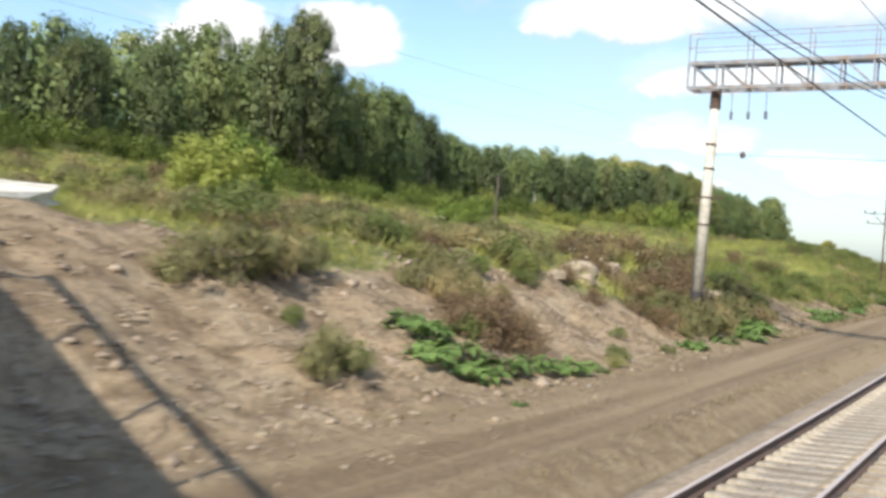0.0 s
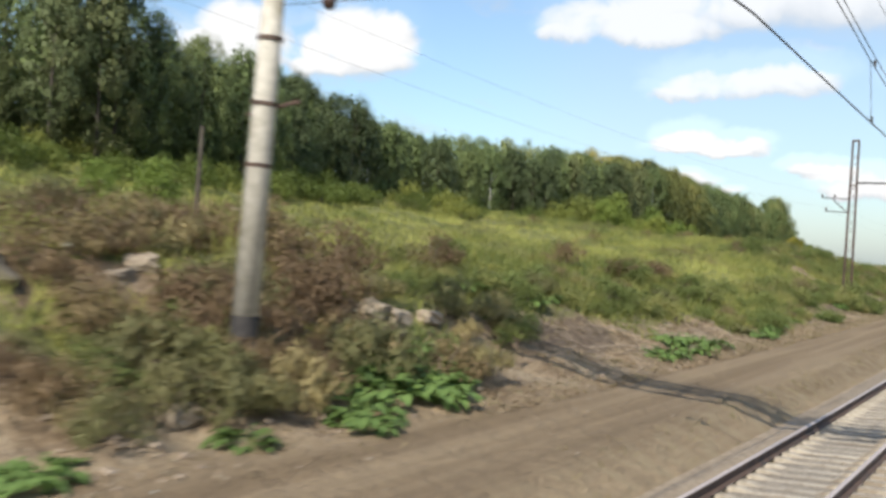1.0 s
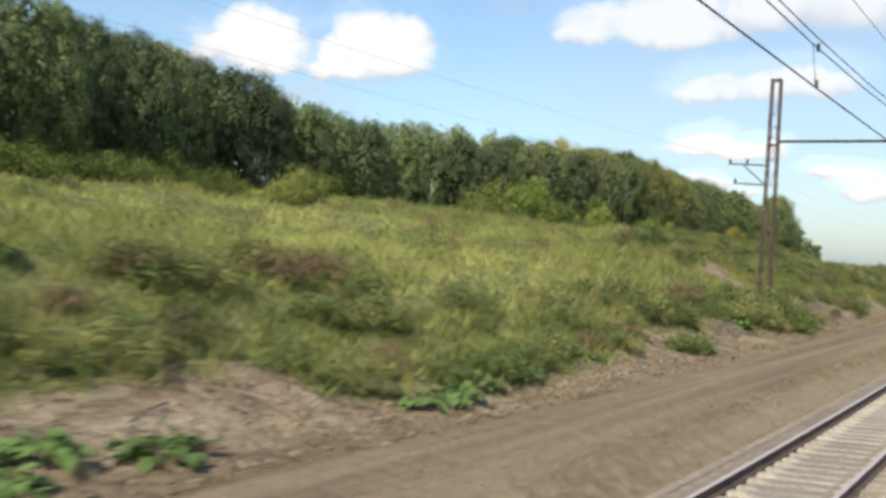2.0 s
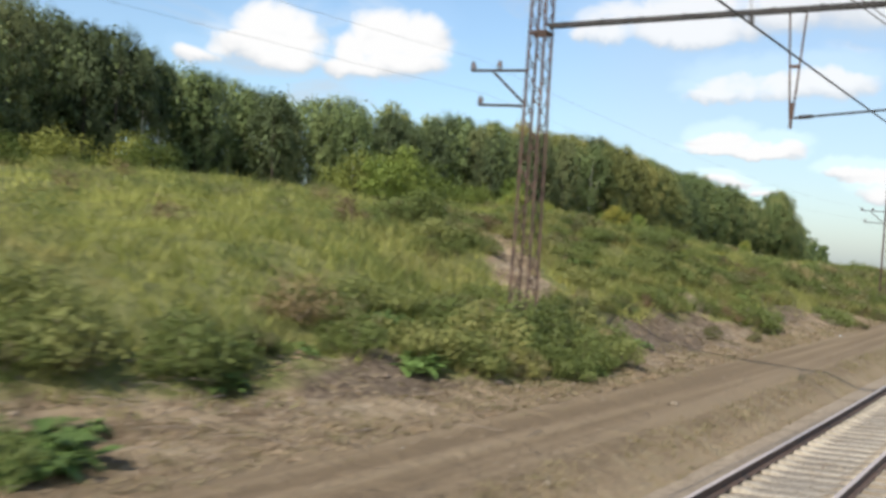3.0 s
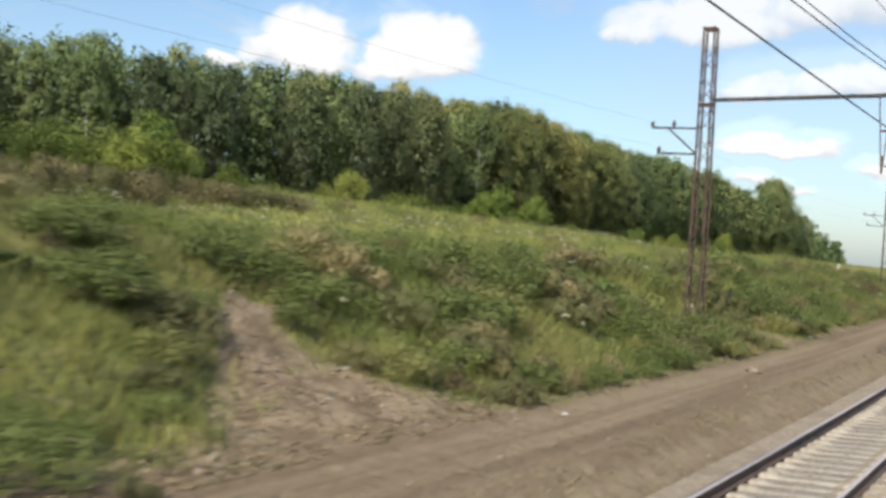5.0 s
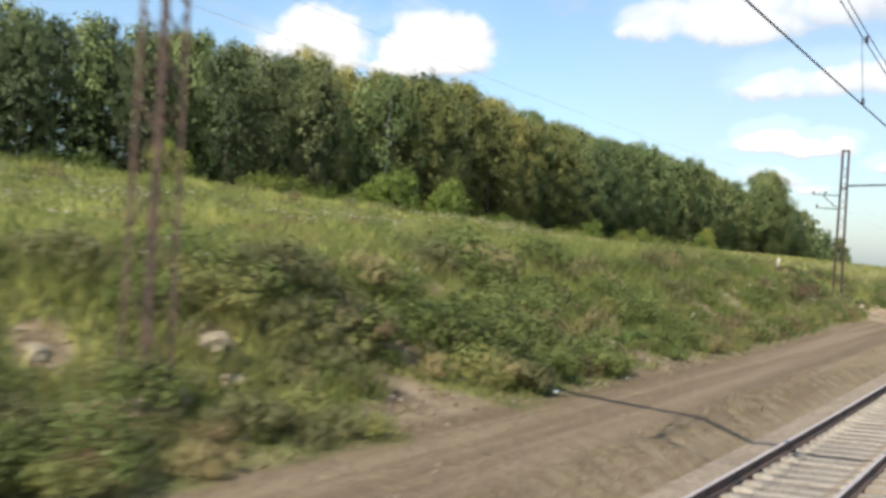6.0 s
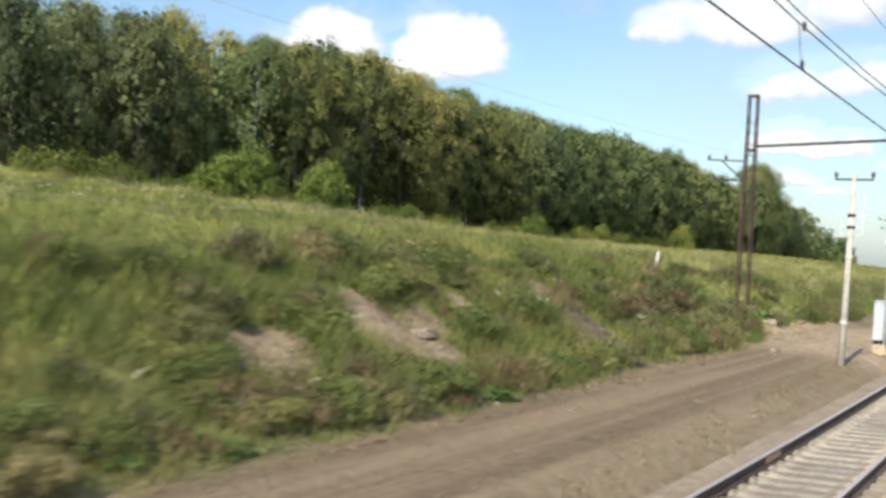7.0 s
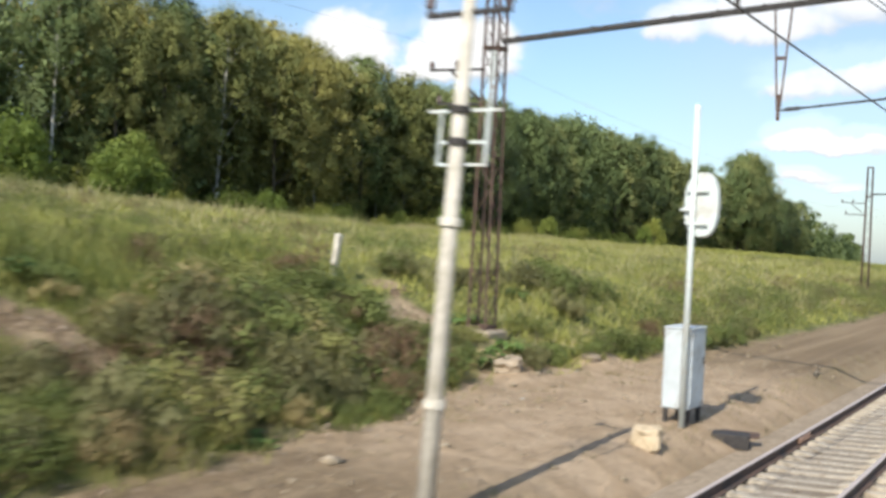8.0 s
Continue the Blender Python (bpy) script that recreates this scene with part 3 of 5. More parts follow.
def span_point(a, b, f, u, z, sag):
    """A point of a wire that hangs straight between two supports."""
    p = place(a, u, z).lerp(place(b, u, z), f)
    p.z -= sag * 4 * f * (1 - f)
    p.x -= 0.13 * 4 * f * (1 - f)      # staggered supports pull the span inwards
    return p


def sagging(u, z, sag, first=None):
    """A wire over all the spans; the span before the portal may hang lower."""
    pts = [span_point(a, b, i / 12, u, z, first if first and a < 0 else sag) for a, b in zip(SPANS, SPANS[1:]) for i in range(12)]
    return pts + [place(SPANS[-1], u, z)]


wire("contact_wire", sagging(WIRE_U, CONTACT, 0.03), 0.013, "dark copper contact wire above the track", "overhead wires")
wire("messenger_wire", sagging(WIRE_U - 0.08, CARRIER, 1.15, 1.7), 0.0105, "dark messenger wire carrying the contact wire", "overhead wires")
wire("messenger_wire", sagging(WIRE_U - 0.02, CARRIER + 0.06, 1.12, 1.68), 0.0095, "second messenger wire beside the first", "overhead wires")
wire("return_wire", sagging(-2.9, 7.95, 0.6), 0.006, "thin return wire above the track", "overhead wires")
for u, z in ((-12.0, 7.38), (-11.8, 6.58)):
    wire("feeder_wire", sagging(u, z, 0.5), 0.0022, "thin feeder wire along the masts", "feeder wires")
for a, b in zip(SPANS, SPANS[1:]):
    for i in (1, 3, 5):
        low, high = span_point(a, b, i / 6, WIRE_U, CONTACT, 0.03), span_point(a, b, i / 6, WIRE_U - 0.08, CARRIER, 1.7 if a < 0 else 1.15)
        e = thing("dropper", Matrix.Translation(low), "thin dropper with clamps between the wires", "dropper", "droppers")
        bm = bmesh.new()
        rod(bm, (0, 0, 0), high - low, 0.006, seg=5)
        part("rod", bm, WIRE, e)
        for z in (0.0, high.z - low.z - 0.12):
            bm = bmesh.new()
            rod(bm, (0, 0, z), (0, 0, z + 0.12), 0.028, seg=6)
            part("clamp", bm, WIRE, e)


def portal(s, u):
    """Concrete pole that carries a truss girder with a walkway rail across the tracks."""
    z0 = float(land(s, u))
    pole = thing("portal_pole", facing(s - 0.07, u, z0) @ pose(0, 0, 0, -0.9, 1.6, 0), "pale conical concrete pole with rusty bands on the bank", "pole")
    top = 8.45 - z0
    bm = bmesh.new()
    rod(bm, (0, 0, 0.93), (0, 0, top), 0.195, 0.145, 20)
    part("shaft", bm, POLE_CONCRETE, pole, "weathered pale concrete shaft", True)
    bm = bmesh.new()
    rod(bm, (0, 0, -0.6), (0, 0, 0.94), 0.212, 0.198, 16)
    part("foot", bm, DARK_STEEL, pole, "dark tarred foot")
    for z in (4.05, 4.95, 5.9, 6.7):
        bm = bmesh.new()
        rod(bm, (0, 0, z - z0), (0, 0, z - z0 + 0.06), 0.19, 0.19, 16)
        part("band", bm, RUSTY, pole)
    bm = bmesh.new()
    rod(bm, (0, 0, top - 0.55), (0, 0, top + 0.02), 0.18, 0.17, 16)
    part("cap", bm, RUSTY, pole, "rust-stained pole head")
    bm = bmesh.new()
    rod(bm, (0.15, 0, 6.42 - z0), (11.5, 0, 6.42 - z0), 0.008, seg=5)
    span = part("span_wire", bm, WIRE, pole, "thin cross-span wire")
    for x, r in ((1.05, 0.12), (5.5, 0.1), (5.74, 0.1)):
        bm = bmesh.new()
        bmesh.ops.create_uvsphere(bm, u_segments=14, v_segments=8, radius=r, matrix=Matrix.Translation((x, 0, 6.42 - z0)) @ Matrix.Diagonal((0.75, 1, 1, 1)))
        part("insulator", bm, INSULATOR, span, "dark round strain insulator", True)
    bm = bmesh.new()
    bar(bm, (-0.5, 0.19, 4.85 - z0), (0.5, 0.19, 5.05 - z0), 0.05)
    part("bracket", bm, RUSTY, pole)

    g = thing("portal_girder", facing(s, u, 8.5), "grey steel truss girder with walkway railing", "girder")
    x0, x1, hgt = -0.65, 12.5, 0.85
    for y in (-0.35, 0.35):
        for z in (0.04, hgt):
            bm = bmesh.new()
            bar(bm, (x0, y, z), (x1, y, z), 0.10, 0.12)
            part("chord", bm, GREY_STEEL, g)
        for x in np.arange(x0, x1 - 0.2, 0.95):
            bm = bmesh.new()
            bar(bm, (x, y, 0.04), (x, y, hgt), 0.06)
            part("upright", bm, GREY_STEEL, g)
            if x + 0.95 < x1:
                bm = bmesh.new()
                bar(bm, (x + 0.05, y, hgt), (x + 0.9, y, 0.06), 0.055)
                part("diagonal", bm, GREY_STEEL, g)
    for x in np.arange(x0, x1, 0.95):
        for z in (0.04, hgt):
            bm = bmesh.new()
            bar(bm, (x, -0.35, z), (x, 0.35, z), 0.05)
            part("cross_tie", bm, GREY_STEEL, g)
    for y in (-0.2, 0.0, 0.2):
        bm = bmesh.new()
        bar(bm, (x0, y, hgt + 0.075), (x1, y, hgt + 0.075), 0.075, 0.03)
        part("walkway_plank", bm, GREY_STEEL, g)
    for y in (-0.35, 0.35):
        bm = bmesh.new()
        x = x0
        while x < x1:
            bar(bm, (x, y, hgt), (x, y, hgt + 0.95), 0.035)
            x += 1.9
        for z in (0.5, 0.95):
            bar(bm, (x0, y, hgt + z), (x1, y, hgt + z), 0.025)
        part("railing", bm, GREY_STEEL, g, "thin walkway railing")
    for x in (0.75, 1.3, 1.85):
        bm = bmesh.new()
        rod(bm, (x, 0, -0.95), (x, 0, -0.05), 0.012, seg=5)
        for i in range(3):
            rod(bm, (x, 0, -0.95 + i * 0.09), (x, 0, -0.90 + i * 0.09), 0.075, 0.05)
        part("insulator_string", bm, INSULATOR, g, "hanging string of dark insulators")


portal(32.2, -10.2)


def telegraph_pole(s, u):
    z0 = float(land(s, u))
    e = thing("signal_pole", facing(s - 0.06, u, z0) @ pose(0, 0, 0, -4.0, 0, 0), "concrete pole with crossarm and white frame beside the track", "pole")
    H = 5.72 - z0
    bm = bmesh.new()
    rod(bm, (0, 0, -0.5), (0, 0, H), 0.105, 0.068, 14)
    part("shaft", bm, POLE_CONCRETE, e, "pale grey concrete shaft", True)
    bm = bmesh.new()
    bar(bm, (-0.52, 0, H - 0.15), (0.52, 0, H - 0.15), 0.06, 0.05)
    arm = part("crossarm", bm, DARK_STEEL, e)
    for x in (-0.5, 0.5):
        bm = bmesh.new()
        rod(bm, (x, 0, H - 0.15), (x, 0, H + 0.03), 0.028)
        rod(bm, (x, 0, H - 0.06), (x, 0, H + 0.06), 0.055, 0.05)
        part("insulator", bm, INSULATOR, arm)
    bm = bmesh.new()
    for z in (H - 1.18, H - 1.52, H - 1.76):
        bar(bm, (-0.46 if z > H - 1.3 else -0.30, 0.1, z), (0.46 if z > H - 1.3 else 0.32, 0.1, z), 0.03)
    bar(bm, (-0.29, 0.1, H - 1.77), (-0.29, 0.1, H - 1.16), 0.026)
    bar(bm, (0.30, 0.1, H - 1.77), (0.30, 0.1, H - 0.55), 0.034)
    part("frame", bm, WHITE_PAINT, e, "white angle-iron frame")
    for z in (H - 1.2, H - 1.54):
        bm = bmesh.new()
        rod(bm, (0, 0, z - 0.03), (0, 0, z + 0.04), 0.112, seg=12)
        part("clamp", bm, DARK_STEEL, e)
    for z in (1.2, 3.1):
        bm = bmesh.new()
        rod(bm, (0, 0, z - 0.03), (0, 0, z + 0.06), 0.118, seg=12)
        part("band", bm, CONCRETE, e)


telegraph_pole(180.65, -5.65)


def signal(s, u):
    z0 = float(land(s, u))
    e = thing("signal_post", facing(s, u, z0), "white painted post with round white board seen from behind", "signal")
    bm = bmesh.new()
    rod(bm, (0, 0, 0), (0, 0, 5.6 - z0), 0.055, 0.05, 12)
    part("post", bm, WHITE_PAINT, e, "white painted tube", True)
    bm = bmesh.new()
    # board with rounded ends on a rim, facing along the track
    ring = [(0.30 * math.copysign(abs(math.cos(a)) ** 0.8, math.cos(a)), 0.55 * math.copysign(abs(math.sin(a)) ** 0.8, math.sin(a))) for a in [i * math.tau / 32 for i in range(32)]]
    front = [bm.verts.new((x + 0.12, 0.15, 3.94 - z0 + z)) for x, z in ring]
    rear = [bm.verts.new((x * 0.96 + 0.12, 0.05, 3.94 - z0 + z * 0.96)) for x, z in ring]
    bm.faces.new(front)
    bm.faces.new(rear[::-1])
    for i in range(32):
        bm.faces.new((front[i], rear[i], rear[(i + 1) % 32], front[(i + 1) % 32]))
    part("board", bm, WHITE_PAINT, e, "white oval board")
    bm = bmesh.new()
    for z in (3.62 - z0, 4.17 - z0):
        bar(bm, (-0.12, 0.0, z), (0.25, 0.0, z), 0.04)
    rod(bm, (-0.05, -0.02, 3.85 - z0), (-0.2, -0.02, 3.85 - z0), 0.025)
    part("clamp", bm, WHITE_PAINT, e)
    c = thing("relay_cabinet", facing(s + 0.50, u - 0.18, z0, 0), "grey painted steel relay cabinet on short feet", "cabinet")
    bm = bmesh.new()
    bar(bm, (0, 0, 0.27), (0, 0, 1.62), 0.48, 0.76, 0.02)
    part("body", bm, GREY_PAINT, c)
    bm = bmesh.new()
    bar(bm, (0, 0, 1.622), (0, 0, 1.66), 0.495, 0.775, 0.01)
    part("lid", bm, GREY_PAINT, c)
    bm = bmesh.new()
    bar(bm, (0.243, 0, 0.36), (0.243, 0, 1.56), 0.014, 0.66)
    door = part("door", bm, GREY_PAINT, c)
    bm = bmesh.new()
    bar(bm, (0.257, 0.25, 1.0), (0.257, 0.25, 1.14), 0.025)
    part("handle", bm, DARK_STEEL, door)
    for x in (-0.18, 0.18):
        for y in (-0.31, 0.31):
            bm = bmesh.new()
            bar(bm, (x, y, -0.02), (x, y, 0.28), 0.07)
            part("foot", bm, DARK_STEEL, c)
    bm = bmesh.new()
    rod(bm, (0.05, -0.02, -0.05), (0.05, -0.02, 0.28), 0.09, 0.12, 10)
    part("cable_gland", bm, RUSTY, c, "rusty cable entry below the cabinet")


signal(188.2, -5.6)


def marker_post(s, u):
    z0 = float(land(s, u))
    e = thing("marker_post", facing(s, u, z0), "leaning pale concrete marker post in the grass", "post")
    bm = bmesh.new()
    bar(bm, (0, 0, -0.3), (0.16, 0, 1.0), 0.15, 0.15, 0.02)
    part("shaft", bm, CONCRETE, e)


marker_post(190.1, -14.8)

# ---------------------------------------------------------------- plants


def leaf_cloud(r, centres, radii, count, size, droop=0.0, flat=1.0, slim=0.0, inner=0.35, rounded=None, axis=None):
    """Leaves scattered in soft balls round the given centres: folded quads, or slim tapered blades that point out and up (or down, where they droop)."""
    n = len(centres) * count
    c = np.repeat(np.asarray(centres, float), count, 0)
    rad = np.repeat(np.asarray(radii, float), count)
    v = r.normal(size=(n, 3))
    v /= np.linalg.norm(v, axis=1)[:, None]
    p = c + v * (rad * r.uniform(inner, 1.0, n) ** 0.6)[:, None] * (1, 1, flat)
    nrm = v * 1.3 + r.normal(size=(n, 3)) * 0.42 + (0, 0, 0.35)
    nrm /= np.linalg.norm(nrm, axis=1)[:, None]
    if rounded is not None:
        soft = v + nrm * 0.45 + (0, 0, 0.25)
        if axis is not None:
            out = p - np.asarray(axis, float)
            out /= np.linalg.norm(out, axis=1)[:, None] + 1e-9
            soft = 0.32 * soft + 1.0 * out
        rounded.append(np.repeat(soft, 3 if slim else 4, 0))
    up = r.normal(size=(n, 3)) * 0.8 + (0, 0, -droop)
    a = np.cross(nrm, up)
    a /= np.linalg.norm(a, axis=1)[:, None] + 1e-9
    b = np.cross(a, nrm)
    h = (size * r.uniform(0.6, 1.4, n))[:, None]
    if slim:
        w = h * slim
        blade = np.stack([p - b * h * 0.4 + a * w, p - b * h * 0.4 - a * w, p + b * h * 0.6], 1)
        return blade.reshape(-1, 3), np.arange(n * 3).reshape(-1, 3)
    w = h * 0.55
    quad = np.stack([p - b * h * 0.5, p + a * w * 0.5 + nrm * h * 0.06, p + b * h * 0.5, p - a * w * 0.5 + nrm * h * 0.06], 1)
    return quad.reshape(-1, 3), np.arange(n * 4).reshape(-1, 4)


def soften(ob, normals):
    """Shades the leaves of a clump like the soft round mass that they form."""
    n = np.concatenate(normals)
    n /= np.linalg.norm(n, axis=1)[:, None]
    ob.data.normals_split_custom_set_from_vertices(n.tolist())


def tube(r, points, radii, seg=6):
    """A tapered tube through points."""
    verts, faces = [], []
    for i, (p, rad) in enumerate(zip(points, radii)):
        for j in range(seg):
            a = math.tau * j / seg
            verts.append((p[0] + rad * math.cos(a), p[1] + rad * math.sin(a), p[2]))
        if i:
            for j in range(seg):
                a, b = (i - 1) * seg + j, (i - 1) * seg + (j + 1) % seg
                faces.append((a, b, b + seg, a + seg))
    return verts, faces


def tree_kind(seed, height, spread, boughs, count, leaf, crown_from, mat_leaf, mat_bark, trunk, label):
    """A tree of its own: trunk with limbs, and a crown of boughs whose leaf sprays hang down in strands, with gaps between them."""
    r = np.random.RandomState(seed)
    e = thing("tree", Matrix.Identity(4), label, "tree", "trees of the wood")
    verts, faces = [], []

    def add(points, radii, seg=6):
        v, f = tube(r, points, radii, seg)
        k = len(verts)
        verts.extend(v)
        faces.extend([tuple(i + k for i in g) for g in f])

    lean = r.normal(size=2) * 0.35
    spine = [np.array((lean[0] * f + 0.15 * math.sin(3 * f + seed), lean[1] * f, height * f * 0.97 - 0.3)) for f in np.linspace(0, 1, 9)]
    add(spine, [trunk * (1 - 0.93 * f) for f in np.linspace(0, 1, 9)], 8)
    centres, radii, core = [], [], []
    z0 = height * crown_from
    for i in range(boughs):
        f = ((i + r.uniform()) / boughs) ** 0.8
        z = z0 + (height - z0) * f
        prof = (1 - max(0.0, (f - 0.42) / 0.60) ** 2.4) ** 0.6 if f > 0.42 else 0.72 + 0.28 * math.sin(f / 0.42 * math.pi / 2)
        a = i * 2.39996 + r.normal() * 0.5
        rad = spread * prof * r.uniform(0.35, 1.0) ** 0.45
        rad *= 1 + 0.20 * math.sin(2 * a + seed) + 0.18 * math.sin(3 * a + 6 * f + seed)
        way = np.array((math.cos(a), math.sin(a), 0.0))
        tip = way * rad + (lean[0] * f, lean[1] * f, z)
        fall = r.uniform(0.3, 1.7) * (1.0 - 0.55 * f) * height / 16
        big = r.uniform(0.7, 1.3) * (0.40 + 0.11 * spread)
        for k in range(4):
            g = k / 3.0
            centres.append(tip + way * (0.25 * g - 0.12) + r.normal(size=3) * 0.16 + (0, 0, -fall * g))
            radii.append(big * (1.0 - 0.42 * g))
        if i % 2 == 0:
            core.append(way * rad * 0.45 + (lean[0] * f, lean[1] * f, z - 0.5))
        if i % 3 == 0:
            j = min(8, int(8 * max(0.05, (z - 1.2) / height)))
            mid = (spine[j] + tip) / 2 + (0, 0, 0.35)
            add([spine[j], mid, tip], [trunk * (1 - 0.9 * j / 8) * 0.45, trunk * 0.16, 0.012], 4)
    t = obj("trunk", verts, faces, mat_bark, e, True)
    t["label"] = "pale birch trunk with dark marks" if mat_bark is BARK else "dark trunk with limbs"
    normals, heart = [], (0, 0, height * (0.35 + 0.3 * crown_from))
    v, f = leaf_cloud(r, centres, radii, count, leaf, droop=1.9, flat=1.2, slim=0.30, inner=0.25, rounded=normals, axis=heart)
    v2, f2 = leaf_cloud(r, core, [0.30 * spread] * len(core), 26, 0.50, droop=1.4, flat=1.2, slim=0.40, inner=0.2, rounded=normals, axis=heart)
    soften(obj("crown", np.concatenate([v, v2]), np.concatenate([f, f2 + len(v)]), mat_leaf, e, True), normals)
    return e


def at_tree(kind, s, u, turn, size):
    m = facing(s, u, float(land(s, u)) - 0.05, turn)
    e = copy_thing(kind, m)
    wide = size * np.interp(s, (225, 250), (1.0, 1.22))
    e.scale = (wide * random.uniform(0.92, 1.08), wide * random.uniform(0.92, 1.08), size)
    return e


EDGE = ((-60, -50), (0, -52), (40, -54), (80, -57), (100, -64), (118, -77), (150, -79), (170, -71), (190, -61), (230, -59), (260, -62), (330, -60), (380, -54), (420, -47), (480, -43), (520, -33), (600, -23), (700, -17), (900, -14), (1500, -14))
TALL = ((-60, 8.0), (36, 8.4), (46, 10.2), (53, 10.6), (58, 11.4), (63, 13.2), (69, 14.0), (73, 12.4), (82, 11.8), (88, 12.7), (94, 14.1), (106, 14.5), (118, 16.6), (130, 16.6), (142, 15.7), (154, 14.7), (172, 14.4), (184, 15.0), (196, 15.6), (208, 16.8), (220, 17.6), (232, 18.4), (250, 19.2), (262, 18.7), (270, 17.4), (276, 17.0), (288, 18.6), (312, 19.6), (336, 20), (366, 19.4), (380, 18.2), (392, 16.2), (420, 16), (476, 15.5), (492, 13), (510, 11.5), (540, 9.5), (600, 7.5), (700, 6), (1500, 5))


def make_forest():
    random.seed(5)
    near = [tree_kind(11 + i, 16.2, (3.6, 4.3, 3.2, 3.9)[i], 68, 70, 0.142, (0.03, 0.06, 0.02, 0.10)[i], BIRCH_LEAF, (DARK_BARK, DARK_BARK, DARK_BARK, BARK)[i], 0.16, "tall birch with a full drooping green crown") for i in range(4)]
    dark = [tree_kind(16 + i, 16.2, (3.9, 3.5)[i], 68, 70, 0.142, 0.03, DARK_LEAF, DARK_BARK, 0.16, "tall dark green tree at the edge of the wood") for i in range(2)]
    olive = [tree_kind(21 + i, 16.2, (3.9, 3.4)[i], 68, 70, 0.142, 0.04, OLIVE_LEAF, (DARK_BARK, BARK)[i], 0.16, "tall birch with an olive crown turning yellow") for i in range(2)]
    back = [tree_kind(27 + i, 16.2, (4.0, 3.6, 4.2)[i], 64, 34, 0.225, 0.05, BIRCH_LEAF, DARK_BARK, 0.16, "tall birch standing behind the edge of the wood") for i in range(3)]
    deep = [tree_kind(31 + i, 16.2, (4.0, 4.5)[i], 46, 18, 0.33, 0.04, BIRCH_LEAF, DARK_BARK, 0.19, "green birch deep in the wood with dark trunk") for i in range(2)]
    stems = [tree_kind(41, 16.2, 2.6, 50, 48, 0.17, 0.50, DARK_LEAF, BARK, 0.15, "slender birch with a bare white stem")]
    s = 18.0
    while s < 480:
        edge, tall = np.interp(s, *zip(*EDGE)), np.interp(s, *zip(*TALL))
        far = s > 300
        # the trees of the edge are lower than those behind them
        low = np.interp(s, (130, 145, 215, 228), (0.90, 0.86, 0.86, 0.94))
        for row, (back_by, kinds) in enumerate(((0, back if far else near), (6, deep if far else back), (12.5, deep))):
            if 132 < s - 0.75 * back_by < 141:
                kinds = stems
            elif 206 < s < 274 and random.random() < (0.45, 0.75, 0.75)[row]:
                kinds = olive
            elif row < 2 and random.random() < np.interp(s, (60, 90, 185, 205, 330), (0.62, 0.75, 0.75, 0.25, 0.1)):
                kinds = dark
            u = edge - back_by - random.uniform(0, 3.4)
            ss = s + random.uniform(-1.6, 1.6)
            size = tall / 16.0 * (low + (1.18 - low) * row / 4) * random.choice((0.92, 0.96, 0.99, 1.0, 1.02, 1.05))
            if row == 0 and random.random() < 0.2:
                continue
            at_tree(random.choice(kinds), ss, u, random.uniform(0, 360), size)
        s += 3.9 if s < 300 else 6.0
    for s, u, k in ((60.8, -53.6, 0.80), (63.6, -52.8, 0.90), (66.2, -54.0, 0.92), (69.5, -54.6, 0.70), (75.5, -55.4, 0.70), (81.0, -55.8, 0.72), (84.0, -56.2, 0.72)):
        at_tree(random.choice(near[:2] + dark), s, u, random.uniform(0, 360), k)
    for s, u, k in ((395, -50.5, 1.12), (398, -50.0, 1.26), (401, -51.5, 1.34), (403.5, -49.5, 1.38), (406, -51.0, 1.37), (408.5, -49.0, 1.32), (411, -50.0, 1.22), (414, -49.5, 1.08)):
        at_tree(random.choice(near), s, u, random.uniform(0, 360), k)
    for k in near + dark + olive + back + deep + stems:
        for o in (k, *k.children_recursive):
            bpy.data.objects.remove(o)
    # crowns further back, which only show over and between the trees of the edge
    r = np.random.RandomState(75)
    centres, radii = [], []
    for s in np.arange(20, 330, 4.6):
        rise = np.interp(s, (85, 105, 128, 158, 176, 192, 204, 218, 232), (1.14, 1.31, 1.31, 1.34, 1.10, 1.05, 1.12, 1.18, 1.16))
        for back_by in (19.0, 26.0):
            a, u = s + r.uniform(-1.8, 1.8), np.interp(s, *zip(*EDGE)) - back_by - r.uniform(0, 3)
            top = np.interp(a, *zip(*TALL)) * (rise - (0.05 if back_by < 20 else 0.0)) * r.choice((0.92, 0.96, 1.0, 1.04))
            base, bare = float(land(a, u)), 8.5 if 132 < s - 0.75 * back_by < 141 else 2.0
            for i in range(64):
                f = (i + r.uniform()) / 64
                z = bare + (top - bare) * f
                out = 3.9 * ((1 - max(0.0, (f - 0.42) / 0.60) ** 2.4) ** 0.6 if f > 0.42 else 0.8) * r.uniform(0.1, 1.0) ** 0.5
                turn = i * 2.39996 + r.normal() * 0.4
                centres.append(place(a + out * math.cos(turn), u + out * math.sin(turn), base + z - 0.5)[:])
                radii.append(r.uniform(0.75, 1.2))
    normals = []
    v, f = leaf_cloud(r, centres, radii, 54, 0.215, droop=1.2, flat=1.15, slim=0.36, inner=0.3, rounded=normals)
    inner = obj("inner_wood", v, f, SHADED_INNER_LEAF, None, True)
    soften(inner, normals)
    tagged(inner, "crowns of green birches deep inside the wood", "wood", kind="stuff")
    # dense foliage inside the wood, behind the trees of its edge
    r = np.random.RandomState(76)
    centres, radii = [], []
    for s in np.arange(16, 470, 2.8):
        tall = np.interp(s, *zip(*TALL))
        for row in range(3):
            u = np.interp(s, *zip(*EDGE)) - 3.5 - row * 4.5 + r.uniform(-1.5, 1.5)
            base = float(land(s, u))
